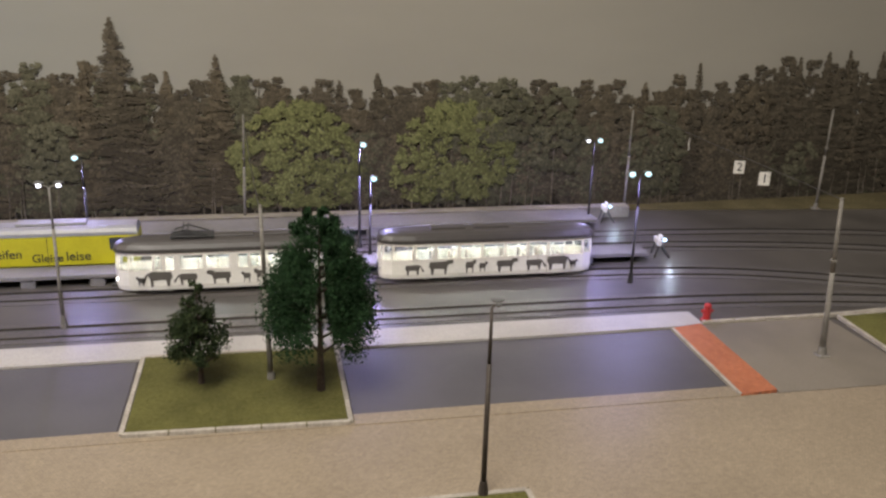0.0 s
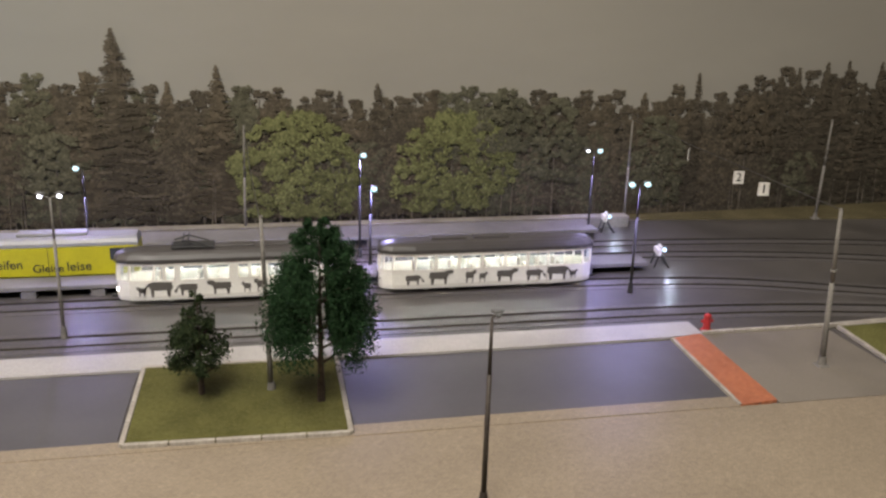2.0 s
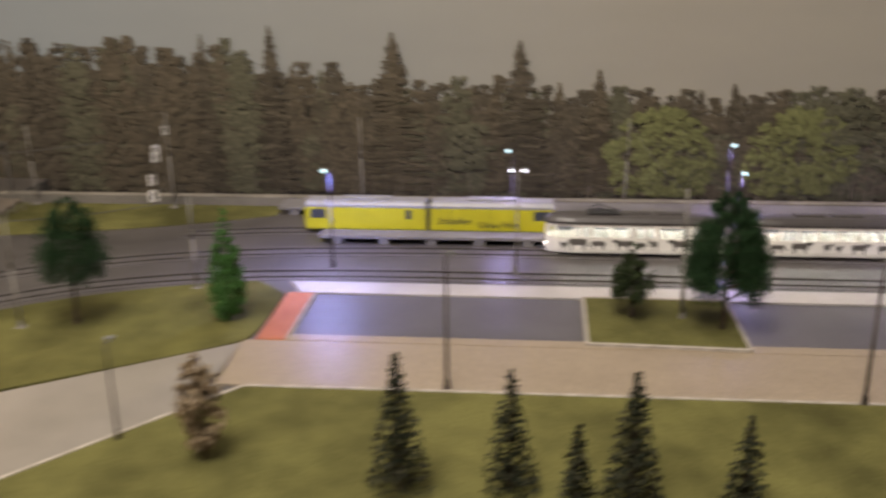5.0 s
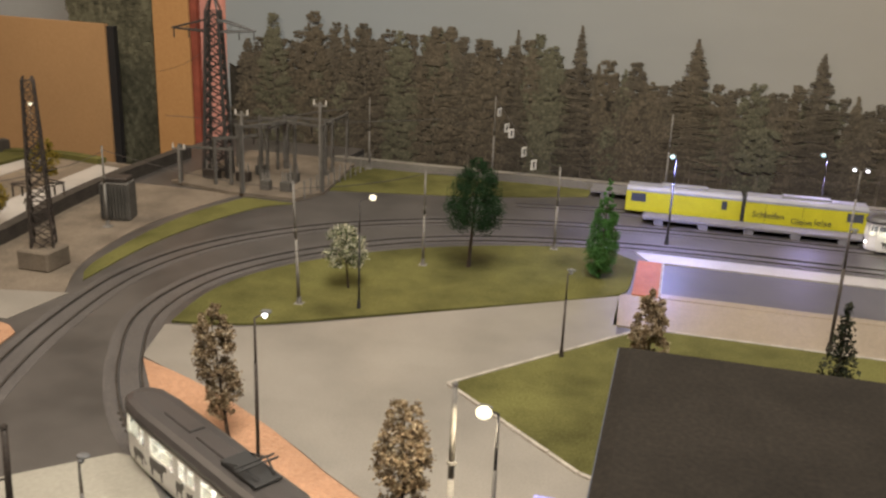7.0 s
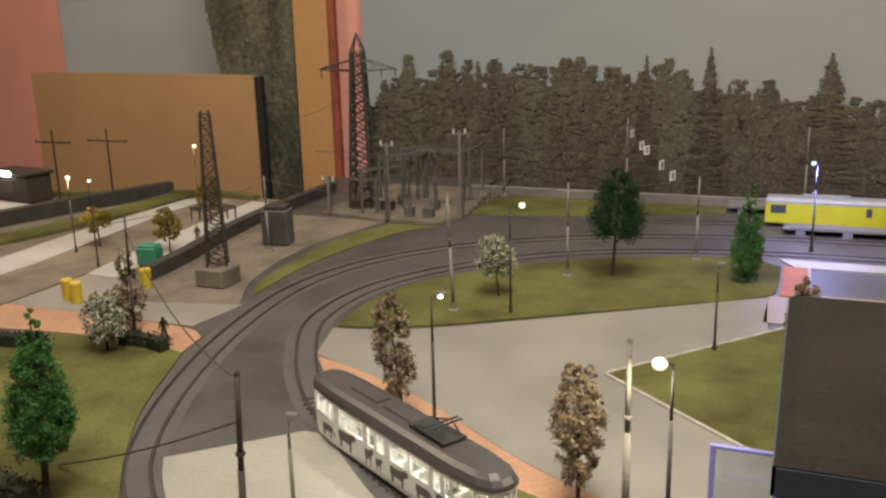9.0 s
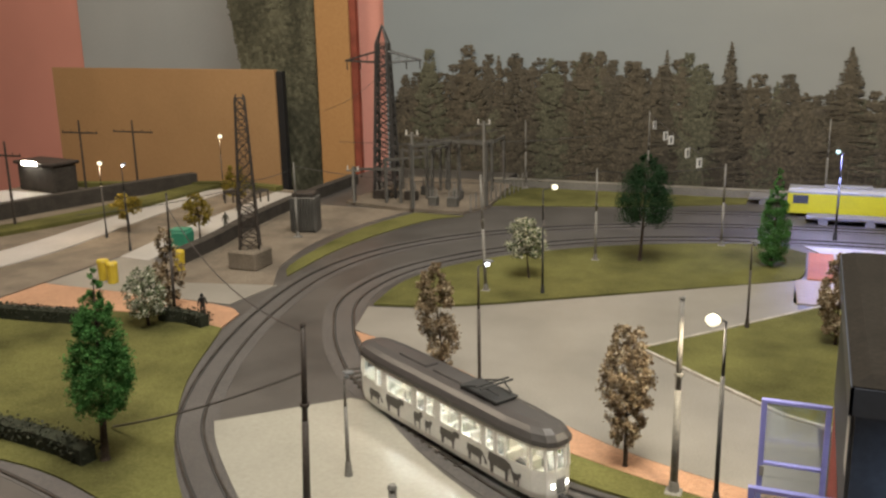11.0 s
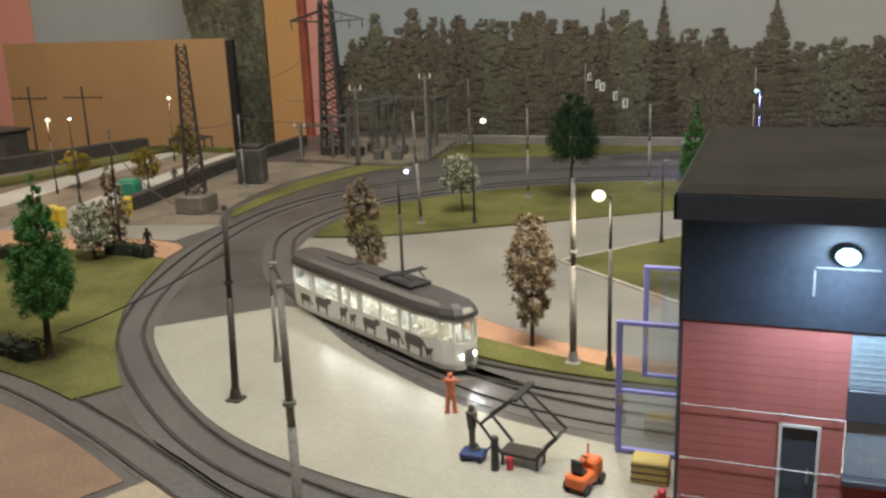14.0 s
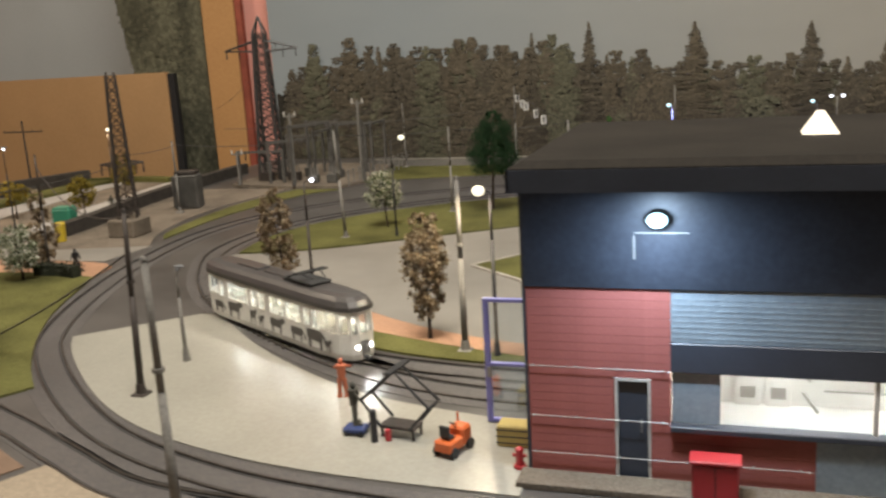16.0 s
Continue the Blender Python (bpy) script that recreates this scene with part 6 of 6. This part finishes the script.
for s in (-1, 1):
    bm = bmesh.new()
    rod(bm, (s * 1.75, -0.6, 1.75), (s * 1.75, 0.6, 1.75), 0.06, 0.06, 6)
    part("cross_tube", bm, M["black"], t)
bm = bmesh.new()
box(bm, -0.18, 0.18, -1.0, 1.0, 3.28, 3.4, 0.03)
part("contact_strip", bm, M["black"], t)
bm = bmesh.new()
rod(bm, (-0.3, -0.75, 0.05), (-0.3, -0.75, 0.55), 0.16, 0.14, 8)
part("spring_pot", bm, M["red"], t, "small red pot")

t = thing("yard_tractor", -35.0, -11.9, 0.08, "orange yard tractor with a black seat", "tractor", "", 72)
t.scale = (0.82, 0.82, 0.82)
bm = bmesh.new()
box(bm, -1.1, 0.2, -0.55, 0.55, 0.3, 0.95, 0.1)
box(bm, 0.2, 1.1, -0.5, 0.5, 0.25, 1.35, 0.14)
part("body", bm, M["orangepaint"], t)
bm = bmesh.new()
box(bm, -0.75, -0.25, -0.32, 0.32, 0.95, 1.15, 0.05)
box(bm, -0.85, -0.68, -0.32, 0.32, 1.1, 1.75, 0.05)
part("seat", bm, M["black"], t)
bm = bmesh.new()
rod(bm, (0.25, 0, 1.2), (0.02, 0, 1.6), 0.04, 0.04, 6)
rod(bm, (0.0, 0, 1.58), (0.04, 0, 1.64), 0.2, 0.2, 12)
part("steering_wheel", bm, M["black"], t)
for i in (-0.75, 0.75):
    for j in (-0.55, 0.55):
        bm = bmesh.new()
        rod(bm, (i, j - 0.09, 0.3), (i, j + 0.09, 0.3), 0.3, 0.3, 14)
        part("wheel", bm, M["black"], t)
bm = bmesh.new()
rod(bm, (0.9, 0.3, 1.3), (0.9, 0.3, 1.9), 0.06, 0.05, 6)
part("exhaust", bm, M["orangepaint"], t)

t = thing("striped_crate", -32.5, -10.6, 0.08, "pale yellow crate with thin dark bands by the gate", "crate")
bm = bmesh.new()
box(bm, -0.75, 0.75, -0.5, 0.5, 0, 1.0, 0.06)
part("body", bm, M["crate"], t)
for z in (0.2, 0.5, 0.8):
    bm = bmesh.new()
    box(bm, -0.76, 0.76, -0.515, 0.515, z - 0.03, z + 0.03)
    part("stripe", bm, M["khaki"], t)


# ---- lattice masts and the substation ----
def lattice(name, x, y, h, w0, w1, label, arms, material="darkmast", steps=14, turn=20, tip=0.0, stout=1.0):
    t = thing(name, x, y, 0, label, "pylon", "", turn)
    k0 = 0.98 if tip else 0.9
    def half(z):
        return (w0 + (w1 - w0) * min(1.0, z / (h * k0))) / 2
    for i, j in ((-1, -1), (1, -1), (1, 1), (-1, 1)):
        bm = bmesh.new()
        rod(bm, (i * w0 / 2, j * w0 / 2, 0), (i * half(h * k0), j * half(h * k0), h * k0), 0.13 * stout, 0.09 * stout, 5)
        rod(bm, (i * half(h * k0), j * half(h * k0), h * k0), (i * tip, j * tip, h), 0.08 * stout, 0.06 * stout, 5)
        part("leg", bm, M[material], t)
    zs = [h * k0 * (k / steps) ** 0.9 for k in range(steps + 1)]
    bm = bmesh.new()
    for k, (a, b) in enumerate(zip(zs, zs[1:])):
        p, q = half(a), half(b)
        for (i, j), (m, n) in (((-1, -1), (1, -1)), ((1, -1), (1, 1)), ((1, 1), (-1, 1)), ((-1, 1), (-1, -1))):
            rod(bm, (i * p, j * p, a), (m * q, n * q, b), 0.055 * stout, 0.055 * stout, 4)
            rod(bm, (m * p, n * p, a), (i * q, j * q, b), 0.055 * stout, 0.055 * stout, 4)
            rod(bm, (i * q, j * q, b), (m * q, n * q, b), 0.05, 0.05, 4)
    part("bracing", bm, M[material], t)["kind"] = "stuff"
    for z, l, d in arms:
        bm = bmesh.new()
        g = half(z)
        for s in (-1, 1):
            for j in (-1, 1):
                rod(bm, (s * g, j * g, z), (s * l, 0, z + 0.25), 0.07 * stout, 0.06 * stout, 5)
                rod(bm, (s * g, j * g, z + d), (s * l, 0, z + 0.25), 0.07 * stout, 0.06 * stout, 5)
            for u in (0.3, 0.55, 0.8):
                rod(bm, (s * (g + (l - g) * u), 0, z), (s * (g + (l - g) * u), 0, z + d * (1 - u) + 0.2), 0.05, 0.05, 4)
            rod(bm, (s * l * 0.95, 0, z + 0.2), (s * l * 0.95, 0, z - 0.9), 0.09, 0.09, 6)
            rod(bm, (s * l * 0.6, 0, z), (s * l * 0.6, 0, z - 0.9), 0.09, 0.09, 6)
        part("cross_arm", bm, M[material], t)
    return t


lattice("power_pylon", -86.2, 68.3, 23.2, 3.0, 1.5, "tall black lattice power pylon with a cross arm", ((18.4, 5.2, 1.4),), "wire", 16, 12, 0.0, 1.9)
lattice("signal_mast", -84.2, 32.4, 17.0, 2.0, 0.9, "slender brown lattice mast on a concrete foot", ((7.4, 2.2, 0.4),), "darkmast", 15, 30, 0.32)
t = thing("concrete_foot", -84.0, 32.0, 0, "grey concrete block under the lattice mast", "foundation")
bm = bmesh.new()
box(bm, -1.6, 1.6, -1.6, 1.6, 0.05, 1.9, 0.15)
part("block", bm, M["gravel"], t)
t = thing("transformer", -87.0, 48.0, 0.05, "dark ribbed transformer box on the gravel", "transformer", "", 15)
bm = bmesh.new()
box(bm, -1.5, 1.5, -1.2, 1.2, 0, 4.1, 0.1)
part("tank", bm, M["yardsteel"], t)
for i in range(9):
    bm = bmesh.new()
    box(bm, -1.45 + i * 0.34, -1.35 + i * 0.34, -1.6, -1.2, 0.3, 4.0)
    part("cooling_fin", bm, M["yardsteel"], t)
bm = bmesh.new()
box(bm, -1.3, 1.3, -1.0, 1.0, 4.1, 4.6, 0.1)
part("lid", bm, M["darkmast"], t)

t = thing("substation_slab", -80.8, 71.6, 0, "dark concrete slab carrying the switchyard", "slab")
bm = bmesh.new()
prism(bm, ((-9.4, -8.0), (-0.2, -10.3), (8.2, -10.0), (10.0, -5.5), (7.6, 12.5), (-8.8, 12.5)), 0.02, 0.45)
part("slab", bm, M["gravel"], t)


def gantry(x, y, w, h, turn, label="grey steel switchyard gantry"):
    t = thing("gantry", x, y, 0.45, label, "gantry", "switchyard gantries", turn)
    for s in (-1, 1):
        bm = bmesh.new()
        box(bm, s * w / 2 - 0.17, s * w / 2 + 0.17, -0.17, 0.17, 0, h)
        part("post", bm, M["yardsteel"], t)
    bm = bmesh.new()
    box(bm, -w / 2 - 0.3, w / 2 + 0.3, -0.14, 0.14, h - 0.45, h - 0.15)
    part("beam", bm, M["yardsteel"], t)
    for i in range(3):
        bm = bmesh.new()
        xx = -w / 2 + w * (i + 0.5) / 3
        for k in range(4):
            rod(bm, (xx, 0, h - 0.5 - 0.22 * k), (xx, 0, h - 0.6 - 0.22 * k), 0.14, 0.14, 8)
        rod(bm, (xx, 0, h - 0.4), (xx, 0, h - 1.5), 0.05, 0.05, 5)
        part("insulator", bm, M["darkmast"], t)


gantry(-77.5, 64.6, 7.9, 8.2, 62)
gantry(-75.6, 66.9, 9.5, 8.2, -14)
gantry(-82.4, 66.4, 6.2, 5.9, 52)
gantry(-80.0, 72.5, 5.6, 6.6, 88)
gantry(-77.0, 75.5, 6.6, 7.2, 4)
gantry(-85.6, 64.0, 6.4, 4.7, 8)
gantry(-83.6, 74.0, 5.6, 5.8, 4)
gantry(-74.0, 78.0, 8.4, 7.0, 92)
for x, y, h in ((-79.3, 61.5, 9.7), (-71.3, 65.8, 10.8), (-88.4, 62.6, 4.7)):
    t = thing("switchyard_post", x, y, 0.45, "tall grey steel post at the switchyard edge", "post", "switchyard posts")
    bm = bmesh.new()
    box(bm, -0.14, 0.14, -0.14, 0.14, 0, h, 0.03)
    part("post", bm, M["steel"], t)
    bm = bmesh.new()
    box(bm, -0.9, 0.9, -0.1, 0.1, h - 0.5, h - 0.3)
    part("bracket", bm, M["steel"], t)
    for k in (-0.75, 0.75):
        bm = bmesh.new()
        rod(bm, (k, 0, h - 0.3), (k, 0, h + 0.25), 0.12, 0.08, 8)
        part("insulator", bm, M["trimwhite"], t)
for x, y, w in ((-75.0, 64.2, 1.4), (-77.6, 64.0, 1.2), (-82.0, 66.8, 1.8), (-86.2, 66.5, 2.0), (-76.2, 69.0, 1.3), (-81.5, 71.0, 1.6)):
    t = thing("switch_box", x, y, 0.45, "small grey switchgear unit with insulators", "switchgear", "switchgear units")
    bm = bmesh.new()
    box(bm, -w / 2, w / 2, -0.5, 0.5, 0, 1.2, 0.06)
    part("housing", bm, M["yardsteel" if w < 1.7 else "darkmast"], t)
    for i in (-0.35, 0, 0.35):
        bm = bmesh.new()
        for k in range(4):
            rod(bm, (i * w, 0, 1.2 + 0.25 * k), (i * w, 0, 1.32 + 0.25 * k), 0.15, 0.13, 8)
        rod(bm, (i * w, 0, 1.2), (i * w, 0, 2.4), 0.06, 0.06, 6)
        part("insulator", bm, M["steel"], t)
for i in range(13):
    t = thing("fence_post", -72.0 + 0.12 * i, 62.6 + 1.6 * i, 0.0, "thin grey fence post round the switchyard", "fence post", "switchyard fence")
    bm = bmesh.new()
    box(bm, -0.08, 0.08, -0.08, 0.08, 0, 2.4)
    part("post", bm, M["steel"], t)
    bm = bmesh.new()
    for z in (0.6, 1.2, 1.8, 2.3):
        rod(bm, (0, 0, z), (0.12, 1.6, z), 0.025, 0.025, 4)
    part("fence_wires", bm, M["steel"], t)
wire((-92, 66, 8.0), (-60, 80, 8.0), 0.6)
for k in range(4):  # parallel conductors over the switchyard
    wire((-86.0 + 0.6 * k, 63.6 + 2.6 * k, 7.6), (-71.6 + 0.2 * k, 65.8 + 2.6 * k, 10.2 - 0.25 * k), 0.35)
wire((-84, 68, 19.0), (-112, 97, 9.0), 1.2)

# ---- side street ----
bm = bmesh.new()
ribbon(bm, smooth_path(((-91.8, 31.0), (-92.6, 38), (-94.6, 48), (-95.8, 58), (-96.2, 66), (-96.4, 78))), 1.3, 0, 1.5)
solid("low_wall", bm, M["sleeper"], "low dark wall along the side street", "wall", "structure")
t = thing("green_container", -94.7, 35.0, 0, "sea-green recycling container on a dark stand", "container", "", 10)
bm = bmesh.new()
box(bm, -1.1, 1.1, -0.9, 0.9, 0.5, 2.4, 0.15)
part("body", bm, M["green"], t)
bm = bmesh.new()
box(bm, -1.0, 1.0, -0.8, 0.8, 2.4, 2.6, 0.08)
part("lid", bm, M["green"], t)
bm = bmesh.new()
box(bm, -0.9, 0.9, -0.7, 0.7, 0, 0.5)
part("stand", bm, M["sleeper"], t)
for x, y in ((-90.0, 28.6), (-94.8, 23.4), (-93.2, 22.8)):
    t = thing("yellow_bin", x, y, 0.08, "yellow waste bin on the pavement", "waste bin", "yellow bins")
    bm = bmesh.new()
    rod(bm, (0, 0, 0), (0, 0, 1.8), 0.48, 0.56, 10)
    part("bin", bm, M["binyellow"], t)
    bm = bmesh.new()
    rod(bm, (0, 0, 1.8), (0, 0, 2.0), 0.6, 0.5, 10)
    part("lid", bm, M["binyellow"], t)
t = thing("station_hut", -139.5, 61, 0, "dark low hut with a lit sign at its top", "hut", "", -10)
bm = bmesh.new()
box(bm, -4.4, 4.4, -2, 2, 0, 4.0, 0.2)
part("hut_wall", bm, M["sleeper"], t)
bm = bmesh.new()
box(bm, -4.8, 4.8, -2.4, 2.4, 4.0, 4.5, 0.15)
part("roof", bm, M["darkmast"], t)
bm = bmesh.new()
box(bm, -2.2, 1.2, -2.6, -2.4, 4.0, 4.6, 0.05)
part("lit_sign", bm, M["halllight"], t, "white lit sign panel")
bm = bmesh.new()
ribbon(bm, smooth_path(((-127, 26), (-122.0, 36), (-118.9, 46), (-117.4, 56), (-116.8, 70))), 4.4, 0, 0.5)
solid("bank", bm, M["soil"], "low green bank beside the side street", "bank", "structure")
bm = bmesh.new()
ribbon(bm, smooth_path(((-134, 28), (-129.5, 40), (-126.6, 50), (-123.4, 60), (-119.5, 70))), 1.6, 0, 2.0)
solid("far_wall", bm, M["sleeper"], "dark low wall on the far side of the street", "wall", "structure")
bm = bmesh.new()
ribbon(bm, smooth_path(((-145.6, 62.4), (-131, 66), (-114.4, 70.6), (-104.4, 69.8))), 1.6, 0, 0.7)
solid("bank_end", bm, M["soil"], "low green bank at the end of the layout", "bank", "structure")
